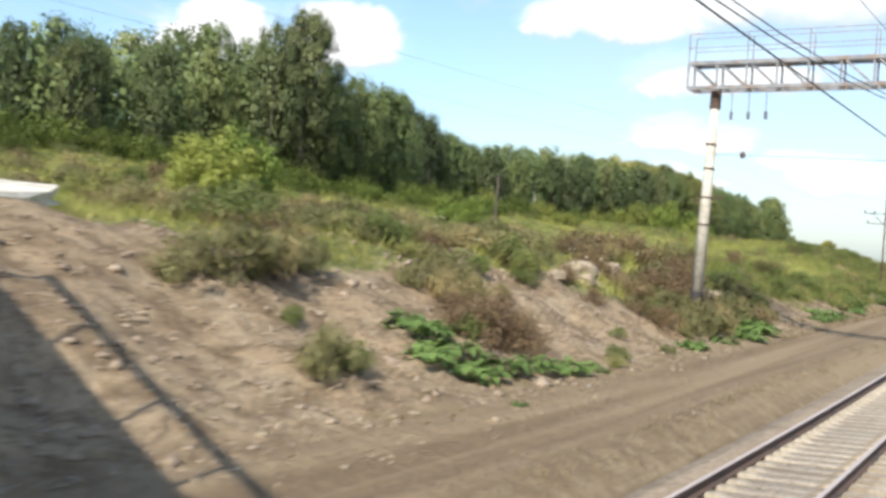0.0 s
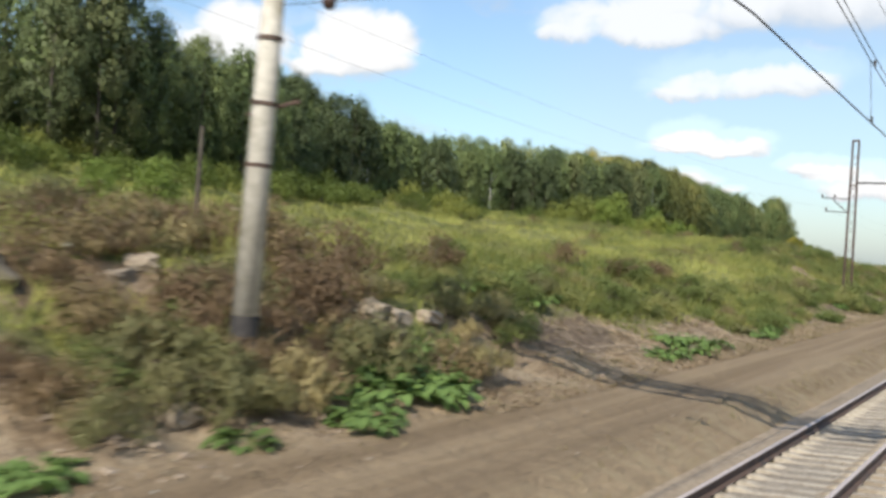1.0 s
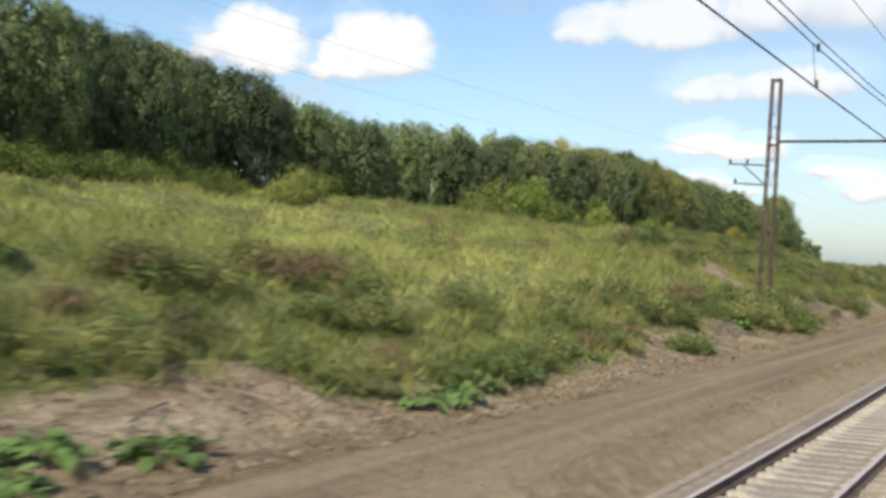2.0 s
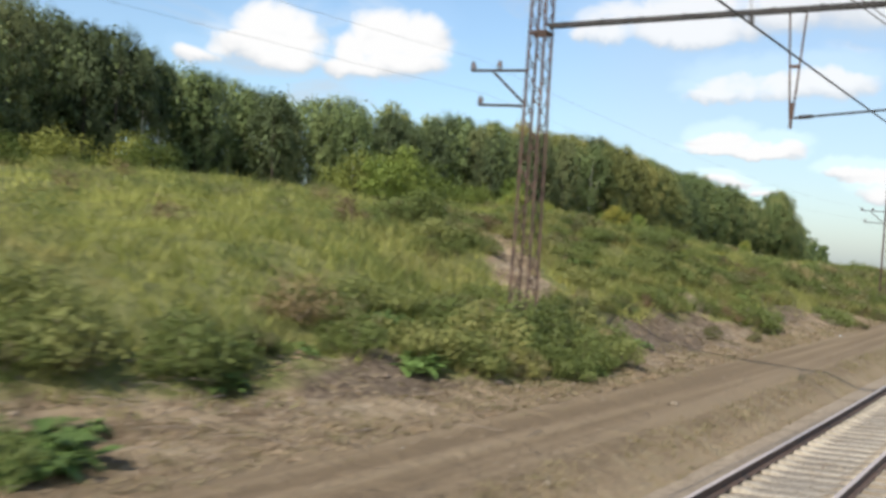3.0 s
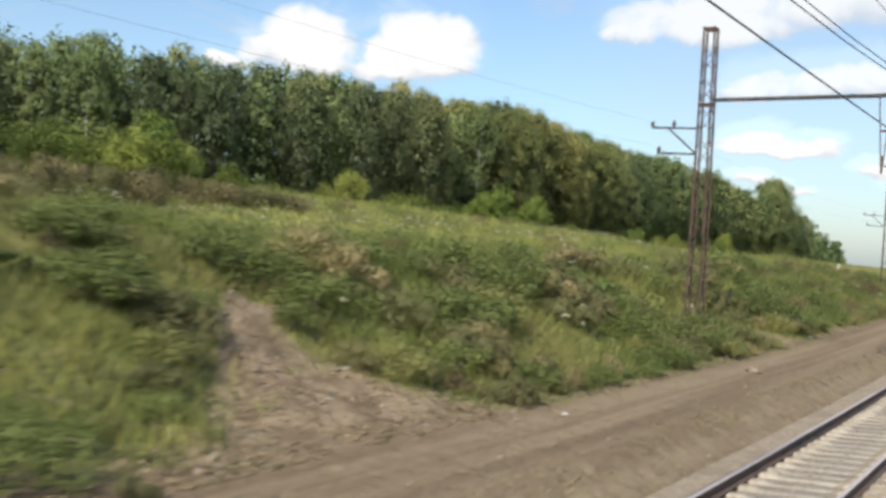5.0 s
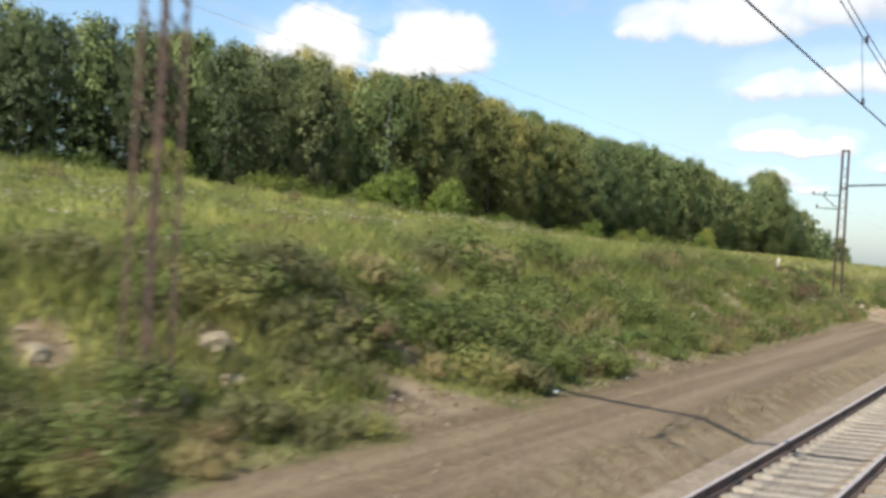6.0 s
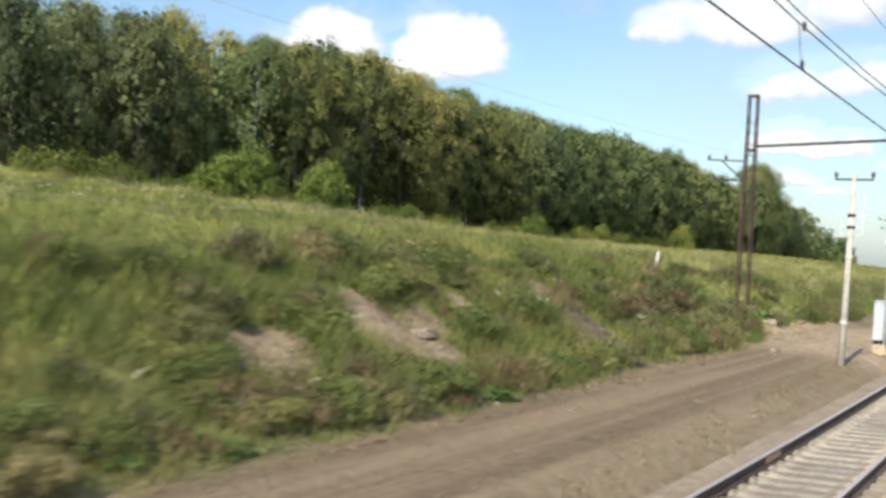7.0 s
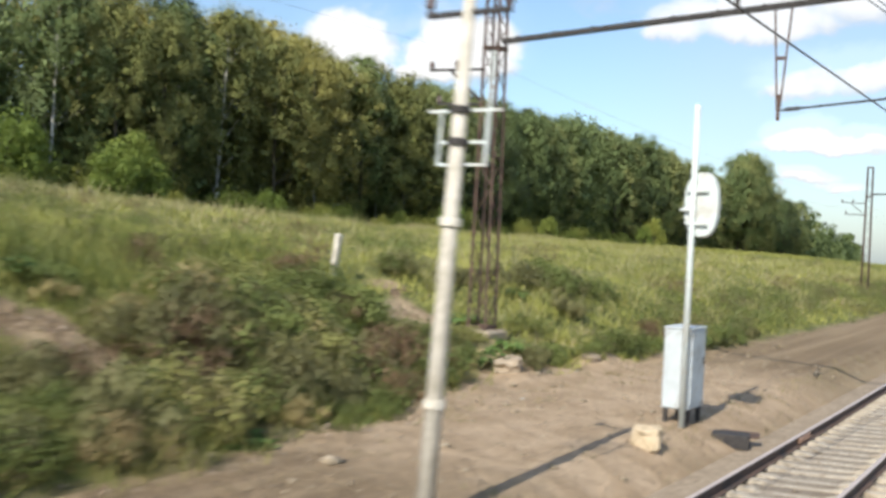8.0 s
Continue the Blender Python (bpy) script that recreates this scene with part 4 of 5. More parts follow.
            bare = 132 < s - 0.75 * (3.5 + row * 4.5) < 141     # bare stems with the sky between them
            for z in np.arange(1.0, tall * 0.80, 2.1):
                if bare and 3.2 < z < 8.0:
                    continue
                centres.append(place(s + r.uniform(-1.5, 1.5), u, base + z + r.uniform(-0.6, 0.6))[:])
                radii.append(1.9)
    v, f = leaf_cloud(r, centres, radii, 70, 0.46, droop=1.5, flat=1.3, slim=0.36)
    tagged(obj("undergrowth", v, f, BIRCH_LEAF), "dense green foliage and undergrowth inside the wood", "wood", kind="stuff")
    # the far end of the wood, no longer told apart tree by tree
    r = np.random.RandomState(77)
    centres, radii = [], []
    for s in np.arange(482, 1200, 5.0):
        for row in range(3):
            u = np.interp(s, *zip(*EDGE)) - row * 7
            top = np.interp(s, *zip(*TALL)) * r.uniform(0.85, 1.05)
            base = float(land(s, u))
            for z in np.arange(1.5, top, 2.2):
                p = place(s + r.uniform(-2, 2), u + r.uniform(-2, 2), base + z)
                centres.append(p[:])
                radii.append(2.3 * (1.15 - 0.6 * z / top))
    v, f = leaf_cloud(r, centres, radii, 40, 0.9, slim=0.4)
    tagged(obj("far_wood", v, f, BIRCH_LEAF), "far end of the green birch wood along the railway", "wood", kind="stuff")


make_forest()


def bush_kind(seed, name, width, height, clumps, count, leaf, mat, stem, label, category, group, upright=0.0, slim=0.0):
    r = np.random.RandomState(seed)
    e = thing(name, Matrix.Identity(4), label, category, group)
    centres, radii, verts, faces = [], [], [], []
    for i in range(clumps):
        a, d = r.uniform(0, math.tau), width * 0.5 * r.uniform(0, 1) ** 0.6
        z = height * (0.15 + 0.75 * r.uniform(0, 1) * (1 - 0.55 * (d / (width * 0.5)) ** 2))
        c = np.array((d * math.cos(a), d * math.sin(a), z))
        centres.append(c)
        radii.append(r.uniform(0.14, 0.26) * min(width, height * 1.6))
        if i % 3 == 0:
            v, f = tube(r, [np.array((0, 0, -0.12)), np.array((c[0] * 0.45, c[1] * 0.45, z * 0.6)), c], [0.02 + 0.008 * height, 0.008 + 0.004 * height, 0.003], 4)
            if not verts:
                verts.extend(v[:4])
            k = len(verts) - 4
            verts.extend(v[4:])
            faces.extend([tuple(j if j < 4 else j + k for j in g) for g in f])
    obj("stalk", verts, faces, stem, e)
    normals = []
    v, f = leaf_cloud(r, centres, radii, count, leaf, droop=-upright, slim=slim, rounded=normals)
    if slim:
        soften(obj("foliage", v, f, mat, e, True), normals)
    else:
        obj("foliage", v, f, mat, e)
    return e


def burdock_kind(seed, leaves, reach):
    """A low plant of large ovate leaves, each folded along its rib and bent over on its stalk."""
    r = np.random.RandomState(seed)
    e = thing("burdock_patch", Matrix.Identity(4), "fresh green broad-leaved burdock on the dirt", "weed", "broad-leaved weeds by the road")
    verts, faces, sv, sf = [], [], [], []
    for i in range(leaves):
        a, out = i * 2.39996 + r.normal() * 0.3, reach * r.uniform(0.1, 1.0) ** 0.6
        way, side = np.array((math.cos(a), math.sin(a), 0.0)), np.array((-math.sin(a), math.cos(a), 0.0))
        root = way * out * 0.35
        neck = way * out * 0.75 + (0, 0, r.uniform(0.05, 0.36) * (1.15 - 0.75 * out / reach))
        k = len(sv)
        for p, w in ((root, 0.012), (neck, 0.007)):
            sv += [p + side * w, p - side * w, p + way * w + (0, 0, w)]
        sf += [(k + j, k + (j + 1) % 3, k + 3 + (j + 1) % 3, k + 3 + j) for j in range(3)]
        long, tip = r.uniform(0.17, 0.31), r.uniform(-1.0, 0.1)
        k = len(verts)
        for j, wide in enumerate((0.05, 0.85, 1.0, 0.72, 0.04)):
            g = j / 4
            mid = neck + way * long * g + (0, 0, long * (0.35 * g + tip * g * g))
            w = long * 0.38 * wide
            verts += [mid + side * w + (0, 0, 0.22 * w + 0.02 * math.sin(5 * j + i)), mid, mid - side * w + (0, 0, 0.22 * w)]
            if j:
                b = k + 3 * j
                faces += [(b - 3, b - 2, b + 1, b), (b - 2, b - 1, b + 2, b + 1)]
    obj("stalk", sv, sf, BROAD_LEAF, e)
    obj("foliage", verts, faces, BROAD_LEAF, e)
    return e


def put(kind, s, u, size, tall=None, turn=None):
    e = copy_thing(kind, facing(s, u, float(land(s, u)) - 0.03, random.uniform(0, 360) if turn is None else turn))
    e.scale = (size, size, tall or size)
    return e


def drop_kinds(kinds):
    for k in kinds:
        for o in (k, *k.children_recursive):
            bpy.data.objects.remove(o)


def make_shrubs():
    random.seed(9)
    green = [bush_kind(51 + i, "shrub", 3.4, 2.6, 34, 72, 0.155, BUSH_LEAF, DARK_BARK, "rounded green shrub at the edge of the wood", "shrub", "shrubs at the edge of the wood", -0.4, 0.33) for i in range(3)]
    bright = [bush_kind(61 + i, "young_tree", 2.6, 3.4, 36, 110, 0.135, BRIGHT_LEAF, DARK_BARK, "bright yellow-green young tree before the wood", "shrub", "young trees before the wood", 0.6, 0.33) for i in range(2)]
    for s, u, k in ((23.4, -23.4, 0.95), (24.6, -23.8, 1.05), (22.5, -23.7, 0.8), (25.6, -24.4, 0.7), (42, -26, 0.6), (44, -25.5, 0.7), (120, -38, 1.3), (118, -38.5, 1.1)):
        put(random.choice(bright), s, u, k)
    s = 20.0
    while s < 330:
        edge = np.interp(s, *zip(*EDGE))
        put(random.choice(green), s, edge + random.uniform(1.0, 4.5), random.uniform(0.7, 1.25) * (0.55 if 126 < s < 145 else 1.0))
        if random.random() < 0.4:
            put(random.choice(green), s + 2, edge + random.uniform(3, 9), random.uniform(0.4, 0.8))
        s += random.uniform(2.4, 4.6)
    for s in np.arange(44, 92, 2.2):
        put(random.choice(green), s, -42 + random.uniform(-3, 3), random.uniform(0.7, 1.1), random.uniform(0.55, 0.8))
    for s in np.arange(112, 168, 2.6):
        k = 0.45 if 118 < s < 142 else 1.0
        put(random.choice(green), s, -60 + random.uniform(-9, 9) + 6 * math.sin(s * 0.1), k * random.uniform(0.9, 1.5))
    for s, u, k in ((98, -46, 1.0), (121, -43, 1.3), (124, -42, 1.5), (127, -42, 1.7), (130, -43, 1.5), (134, -44, 1.4), (139, -45, 1.0), (152, -44, 0.7)):
        put(random.choice(green), s, u, k)
    for s, u, k in ((141, -40, 1.0), (143, -41, 1.2), (146, -42, 0.9), (176, -52, 1.0), (205.0, -54.5, 1.35), (207.4, -54.0, 1.75), (209.6, -54.8, 1.4), (214.6, -52.6, 1.3), (216.6, -53.0, 1.55), (218.8, -53.4, 1.15), (332, -53, 1.5), (326, -53, 1.0), (232, -54, 0.9), (262, -54, 1.2), (290, -55, 1.0)):
        put(random.choice(bright), s, u, k)
    gold = bush_kind(63, "yellowing_shrub", 1.5, 1.25, 26, 60, 0.10, YELLOW_LEAF, DARK_BARK, "small yellowing shrub on the crest of the bank", "shrub", "yellowing shrubs", 0.4, 0.33)
    for s, u, k in ((107.4, -17.8, 0.85), (108.1, -18.2, 0.9), (108.9, -18.6, 0.7)):
        put(gold, s, u, k)
    drop_kinds([gold])
    scrub = [bush_kind(65 + i, "low_scrub", 2.6, 1.6, 28, 64, 0.17, SCRUB_LEAF, DARK_BARK, "low olive-grey scrub on the crest of the meadow", "scrub", "scrub on the crest", 0.6, 0.15) for i in range(2)]
    for s in np.arange(121.5, 147, 1.25):
        u = np.interp(s, (121, 131, 140, 160), (-30.3, -33.0, -34.2, -34.5)) + random.uniform(-1.0, 1.0)
        put(random.choice(scrub), s + random.uniform(-0.4, 0.4), u, random.uniform(0.85, 1.15), np.interp(s, (121, 136, 145, 160), (1.05, 1.0, 0.6, 0.35)) * random.uniform(0.85, 1.15))
    drop_kinds(green + bright + scrub)


make_shrubs()


def make_weeds():
    random.seed(21)
    R = np.random.RandomState(8)
    grey = [bush_kind(71 + i, "wormwood_bush", 1.1, 0.8, 18, 64, 0.145, GREY_WEED, TWIG, "grey-green wormwood bush on the earth bank", "weed", "weeds on the bank", 1.6, 0.09) for i in range(2)]
    brown = [bush_kind(81 + i, "dry_weed", 1.2, 0.8, 20, 70, 0.105, BROWN_WEED, TWIG, "dry reddish-brown weed clump on the bank", "weed", "weeds on the bank", 1.6, 0.10) for i in range(2)]
    green = [bush_kind(91 + i, ("green_weed", "nettle_clump", "goosefoot_clump")[i], 1.2, 0.85, 24, 66, 0.070, GREEN_WEED, TWIG, ("dense green weed clump on the bank", "green nettle clump on the bank", "leafy green goosefoot clump on the bank")[i], "weed", "weeds on the bank", 0.5, 0.26) for i in range(3)]
    broad = [burdock_kind(101 + i, (54, 40)[i], (0.66, 0.52)[i]) for i in range(2)]
    # single plants where the bank shows them clearly
    for s, u, k, kinds in (
        (12.7, -13.3, 1.35, grey), (13.7, -13.2, 1.5, grey), (14.9, -13.4, 1.4, grey), (16.0, -13.5, 1.1, grey), (12.5, -9.9, 1.1, grey), (13.2, -10.1, 0.8, green), (13.8, -11.9, 0.5, green), (22.4, -13.6, 0.9, grey), (25.4, -13.1, 1.0, green), (20.6, -14.0, 0.7, green), (18.9, -10.7, 1.3, brown), (19.7, -10.9, 1.25, brown), (18.4, -11.2, 1.1, brown), (19.4, -12.9, 0.9, grey), (20.6, -13.4, 1.0, grey), (21.6, -12.8, 0.9, grey), (16.8, -11.5, 1.0, broad), (16.3, -10.9, 1.1, broad), (17.2, -11.0, 1.0, broad), (16.0, -10.3, 1.0, broad),
        (15.3, -9.9, 0.9, broad), (16.3, -9.5, 1.1, broad), (17.2, -9.3, 1.1, broad), (18.2, -9.1, 1.0, broad), (19.2, -8.9, 0.9, broad), (20.3, -8.8, 0.7, broad), (17.0, -10.2, 1.0, broad), (18.1, -10.3, 1.35, brown), (19.0, -10.0, 1.2, brown), (19.9, -10.2, 0.9, brown), (15.2, -7.9, 0.35, broad), (22.4, -9.0, 0.5, green), (34.0, -9.7, 1.1, broad), (35.0, -9.7, 1.1, broad), (32.9, -8.5, 0.9, broad), (28.0, -9.0, 0.8, broad), (46.0, -12.0, 0.9, broad), (44.6, -11.9, 0.8, broad), (48.7, -9.6, 1.0, broad), (48.7, -8.7, 0.9, broad), (46.2, -8.9, 0.8, broad), (47.2, -8.8, 0.8, broad), (57.4, -8.8, 0.9, broad), (71.0, -9.2, 1.2, broad), (70.4, -9.1, 1.0, green), (74.6, -10.9, 1.2, green), (75.2, -10.8, 1.0, broad), (20.6, -15.3, 1.1, green), (21.6, -15.2, 1.0, green), (22.4, -15.6, 0.9, broad), (95.9, -9.6, 0.6, grey),
        (27.6, -8.8, 0.8, broad), (30.8, -8.8, 0.9, broad), (29.0, -9.2, 0.8, grey), (35.2, -9.9, 1.2, broad), (36.6, -9.6, 1.2, broad), (35.8, -9.1, 1.1, broad), (36.5, -10.3, 1.2, broad), (22.7, -13.2, 0.75, green), (25.1, -13.0, 0.75, green), (27.2, -11.8, 0.7, brown), (27.5, -12.9, 0.8, brown), (24.7, -9.9, 0.4, green), (25.2, -8.7, 0.35, green), (21.5, -8.7, 0.45, green), (20.5, -8.5, 0.35, broad), (19.9, -12.4, 1.0, grey), (20.6, -12.0, 0.8, grey), (22.6, -12.4, 0.5, grey), (18.2, -10.5, 0.9, green), (23.4, -15.1, 0.9, brown), (33.4, -8.9, 1.2, broad), (34.4, -9.3, 1.35, broad), (35.4, -8.9, 1.2, broad), (36.2, -9.3, 1.1, broad), (31.2, -9.7, 1.3, grey), (30.4, -10.0, 1.2, grey), (32.6, -9.6, 1.2, grey), (31.8, -9.9, 1.1, brown), (32.2, -10.9, 1.1, brown), (31.6, -10.6, 0.9, green),
        (40.8, -10.2, 0.9, green), (41.3, -10.9, 1.25, grey), (41.9, -11.1, 1.1, green), (40.2, -11.5, 1.2, grey), (175.2, -12.0, 0.8, brown), (174.2, -11.3, 0.7, brown), (176.6, -9.9, 0.75, grey), (190.2, -10.7, 0.9, broad), (191.2, -10.5, 0.9, broad), (39.3, -10.7, 0.8, grey), (42.6, -12.6, 0.9, broad), (45.2, -12.5, 0.8, broad), (47.4, -11.8, 0.7, broad),
        (49.6, -9.2, 0.95, broad), (51.0, -8.9, 1.0, broad), (47.0, -9.4, 0.8, broad), (56.5, -9.0, 0.9, broad), (58.6, -9.2, 1.0, broad), (60.5, -9.4, 1.0, broad),
        (71.2, -9.4, 1.0, broad), (70.8, -9.0, 0.9, broad), (71.9, -9.7, 0.7, broad), (75.0, -11.2, 1.0, green), (75.8, -11.0, 0.9, green), (78.6, -10.8, 0.9, green), (79.5, -10.2, 1.0, broad), (81.0, -9.8, 1.2, green), (83.0, -9.3, 1.2, green), (84.8, -9.2, 1.1, green), (86.2, -8.9, 1.0, green), (85.5, -10.0, 1.0, broad),
        (98.5, -9.0, 0.55, grey), (112.2, -8.8, 1.1, green), (113.6, -8.6, 0.9, green), (114.3, -8.0, 0.5, grey), (101.2, -10.0, 1.25, green), (102.3, -9.7, 1.2, green), (83.2, -10.4, 1.5, green), (82.2, -10.2, 1.4, green), (84.6, -10.0, 1.4, green), (88.2, -10.4, 0.8, green), (87.8, -9.8, 1.1, green), (90.2, -10.0, 0.8, broad), (88.4, -10.9, 1.2, green), (87.6, -11.6, 1.1, green), (183.2, -10.0, 1.3, grey), (184.2, -10.3, 1.2, grey), (181.0, -9.6, 1.3, green), (179.8, -9.4, 1.4, grey), (186.0, -10.6, 1.2, grey), (187.2, -10.8, 1.1, brown), (145.5, -9.6, 1.4, green), (144.6, -10.3, 1.3, green), (146.6, -10.3, 1.4, green), (147.4, -9.4, 1.2, green), (151.5, -9.9, 0.9, grey), (153.4, -9.9, 1.1, broad),
    ):
        put(random.choice(kinds), s, u, k)
    # belts of weeds: along from, to, across from, to, plants per square metre, and shares of the kinds
    for s0, s1, u0, u1, per, shares in (
        (25, 30.5, -16.5, -13.4, 1.2, (6, 3, 2, 0)), (30.3, 38.5, -15.5, -9.4, 1.6, (4, 7, 0.5, 0)), (28.6, 31.4, -13.2, -9.7, 1.4, (3, 6, 0.3, 0)), (16.5, 25, -20, -15.2, 0.7, (5, 3, 2, 0)), (20, 40, -40, -20, 0.32, (4, 4, 1.5, 0)), (42, 60, -14.5, -12.2, 0.6, (1, 3, 4, 1)),
        (55, 80, -12.3, -11.0, 0.6, (0.6, 0.3, 6, 0.6)), (79, 87.3, -12.4, -9.5, 1.7, (1.5, 0.5, 8, 0.5)), (87, 92, -19, -15, 1.2, (1, 0.5, 6, 0.5)), (92, 106, -19, -12.3, 1.0, (1, 0.2, 7, 1)), (93, 104, -11.5, -9.4, 0.4, (1.5, 4, 2.5, 0)),
        (104, 120, -16, -11.4, 0.4, (2, 1, 5, 1)), (104, 112, -21, -12.5, 0.7, (1, 0.5, 6, 0.3)), (160, 173, -14, -9.3, 0.8, (1, 0.3, 6, 0.5)), (117, 180, -14, -9.2, 0.75, (4, 0.7, 5, 0.3)), (180, 200, -14.5, -11.2, 0.65, (3, 1.5, 4, 0.3)),
        (176, 183, -11.5, -8.9, 1.8, (3, 1, 6, 0.4)), (141, 150.5, -11.5, -8.6, 1.7, (3, 0.6, 6, 0)), (153.8, 158.5, -10.8, -8.9, 1.5, (3, 1, 6, 0)), (133, 143.5, -9.8, -8.6, 1.4, (5, 0.4, 4, 0.2)), (179, 186, -13, -9.2, 1.8, (5, 2.2, 4, 0.1)), (184, 190.5, -12.8, -9.2, 1.5, (5, 2.5, 4, 0.2)), (157, 165, -10.2, -8.7, 1.2, (4, 2, 5, 0)), (172, 181, -10.6, -9.0, 1.1, (5, 3, 2.5, 0)),
    ):
        for _ in range(int((s1 - s0) * (u1 - u0) * per)):
            s, u = random.uniform(s0, s1), random.uniform(u0, u1)
            if any(math.hypot(s - a, u - b) < q + (0.35 if s > 136 else 0.15) for a, b, q in BARE) or (s > 38 and -u < np.interp(s, *zip(*TURF_EDGE))):
                continue
            kind = random.choices((grey, brown, green, broad), shares)[0]
            size = random.uniform(0.55, 1.25) * (1.0 if u > -10.5 else 1.15) * (0.80 if 155 < s < 180 else 1.12 if s > 117 else 1.2 if s < 42 else 1.0)
            put(random.choice(kind), s, u, size, size * random.uniform(0.6, 0.95) * (0.75 if 92 < s < 120 and u < -11 else 1.0))
    # the ragged lower rim of the growth, where it ends on the bare foot of the bank
    s = 39.0
    while s < 205:
        s += random.uniform(0.35, 0.8)
        u = -np.interp(s, *zip(*TURF_EDGE)) - random.uniform(0.0, 0.9)
        if any(math.hypot(s - a, u - b) < q + 0.1 for a, b, q in BARE):
            continue
        kind = random.choices((grey, brown, green, broad), (3, 1, 5, 0.5) if s > 117 else (1.5, 0.6, 6, 1))[0]
        size = random.uniform(0.5, 1.05)
        put(random.choice(kind), s, u, size, size * random.uniform(0.65, 1.0))
    drop_kinds(grey + brown + green + broad)


make_weeds()


def make_mounds():
    """Low weed mounds over the meadow and far along the bank, in three tones, too many to tell apart."""
    r = np.random.RandomState(19)
    jobs = [(14, 235, -48, -14, 620), (198, 262, -13, -9.2, 130), (262, 345, -30, -9.2, 80)]
    spots = [(s, u) for s0, s1, u0, u1, n in jobs for s, u in zip(r.uniform(s0, s1, n), r.uniform(u0, u1, n))]
    sets = {0: [], 1: [], 2: []}
    for s, u in spots:
        if any(math.hypot(s - a, u - b) < q + 0.7 for a, b, q in BARE):
            continue
        dry = (s < 48 and u > -30) or r.uniform() < 0.10
        sets[r.choice((1, 2, 2)) if dry else r.choice((0, 0, 1))].append((s, u, r.uniform(0.6, 1.4), r.uniform(0.3, 0.75)))
    for i, (mat, tone) in enumerate(((GREEN_WEED, "green"), (GREY_WEED, "grey-green"), (BROWN_WEED, "dry brown"))):
        centres, radii = [], []
        for s, u, w, h in sets[i]:
            z = float(land(s, u))
            for _ in range(7):
                a, q = r.uniform(0, math.tau), w * r.uniform(0, 1) ** 0.6
                centres.append(place(s + q * math.cos(a), u + q * math.sin(a), z + h * r.uniform(0.2, 0.9) * (1 - 0.5 * (q / w) ** 2))[:])
                radii.append(0.22 + 0.28 * w)
        v, f = leaf_cloud(r, centres, radii, 60, 0.13, droop=-1.2, flat=0.8, slim=0.12)
        tagged(obj("weed_mounds", v, f, mat), f"low {tone} weed mounds spread over the meadow", "weeds", kind="stuff")


make_mounds()


def make_meadow():
    r = np.random.RandomState(4)
    parts_v, parts_n = [], 0
    quads = []

    def sow(s0, s1, u0, u1, per, blades, tall, wide, keep=None):
        n = int((s1 - s0) * (u1 - u0) * per)
        s, u = r.uniform(s0, s1, n), r.uniform(u0, u1, n)
        edge = np.interp(s, *zip(*TURF_EDGE))
        ok = 0.5 * lumps(s, u, 7.0, 12) + 0.45 * lumps(s, u, 2.2, 13) + (-u - edge) * 0.8 > r.uniform(-0.5, 0.5, n)
        for a, b, q in BARE:
            ok &= np.hypot(s - a, u - b) > q * r.uniform(0.75, 1.2, n)
        s, u = s[ok], u[ok]
        grown = np.repeat(np.exp(r.normal(-0.05, 0.30, len(s))), blades)
        s, u = np.repeat(s, blades), np.repeat(u, blades)
        n = len(s)
        s, u = s + r.normal(0, 0.13, n), u + r.normal(0, 0.13, n)
        z = land(s, u) - 0.04
        a = s / BEND
        root = np.stack([-BEND + (BEND + u) * np.cos(a), (BEND + u) * np.sin(a), z], -1)
        ang = r.uniform(0, math.tau, n)
        h = tall * grown * r.uniform(0.5, 1.2, n) * (0.8 + 0.35 * lumps(s, u, 9.0, 15))
        w = wide * r.uniform(0.6, 1.4, n)
        side = np.stack([np.cos(ang), np.sin(ang), 0 * ang], -1)
        tip = root + np.stack([r.normal(0, 0.55, n) * h, r.normal(0, 0.55, n) * h, h], -1)
        quads.append(np.stack([root - side * w[:, None], root + side * w[:, None], tip], 1))

    sow(8, 215, -26, -9.0, 9.0, 8, 0.42, 0.018)
    sow(8, 240, -60, -26, 4.0, 6, 0.44, 0.028)
    sow(215, 300, -58, -8.6, 5.0, 5, 0.42, 0.034)
    sow(300, 420, -58, -8.6, 2.0, 5, 0.45, 0.055)
    q = np.concatenate(quads)
    # greener, taller weeds among the clumps on the bank
    quads.clear()
    sow(40, 57, -16, -9.4, 7.0, 8, 0.62, 0.017)
    sow(57, 82, -12.2, -9.4, 9.0, 8, 0.55, 0.017)
    sow(82, 190, -17, -8.8, 9.0, 8, 0.58, 0.015)
    sow(104, 182, -13.5, -8.2, 12.0, 8, 0.55, 0.013)
    sow(138, 189, -13.5, -8.4, 8.0, 8, 0.50, 0.012)
    g = np.concatenate(quads)
    tagged(obj("tall_weeds", g.reshape(-1, 3), np.arange(len(g) * 3).reshape(-1, 3), WEED_BLADE), "tall green weeds and dry stalks growing on the bank", "weeds", kind="stuff")
    # pale dry grass over the far meadow, thickest along its crest before the wood
    quads.clear()
    sow(192, 300, -54, -10.0, 3.4, 5, 0.48, 0.028)
    for s in range(196, 290, 6):
        u = np.interp(s, (196, 225, 250, 290), (-41, -48, -53, -56))
        sow(s, s + 6, u - 3.5, u + 3.5, 8.0, 6, 0.60, 0.028)
    d = np.concatenate(quads)
    pale = leafy("pale_dry_grass", [(0.40, 0.350, 0.165), (0.60, 0.53, 0.30), (0.50, 0.44, 0.22), (0.42, 0.33, 0.19)], patch=0.12, each=0.0)
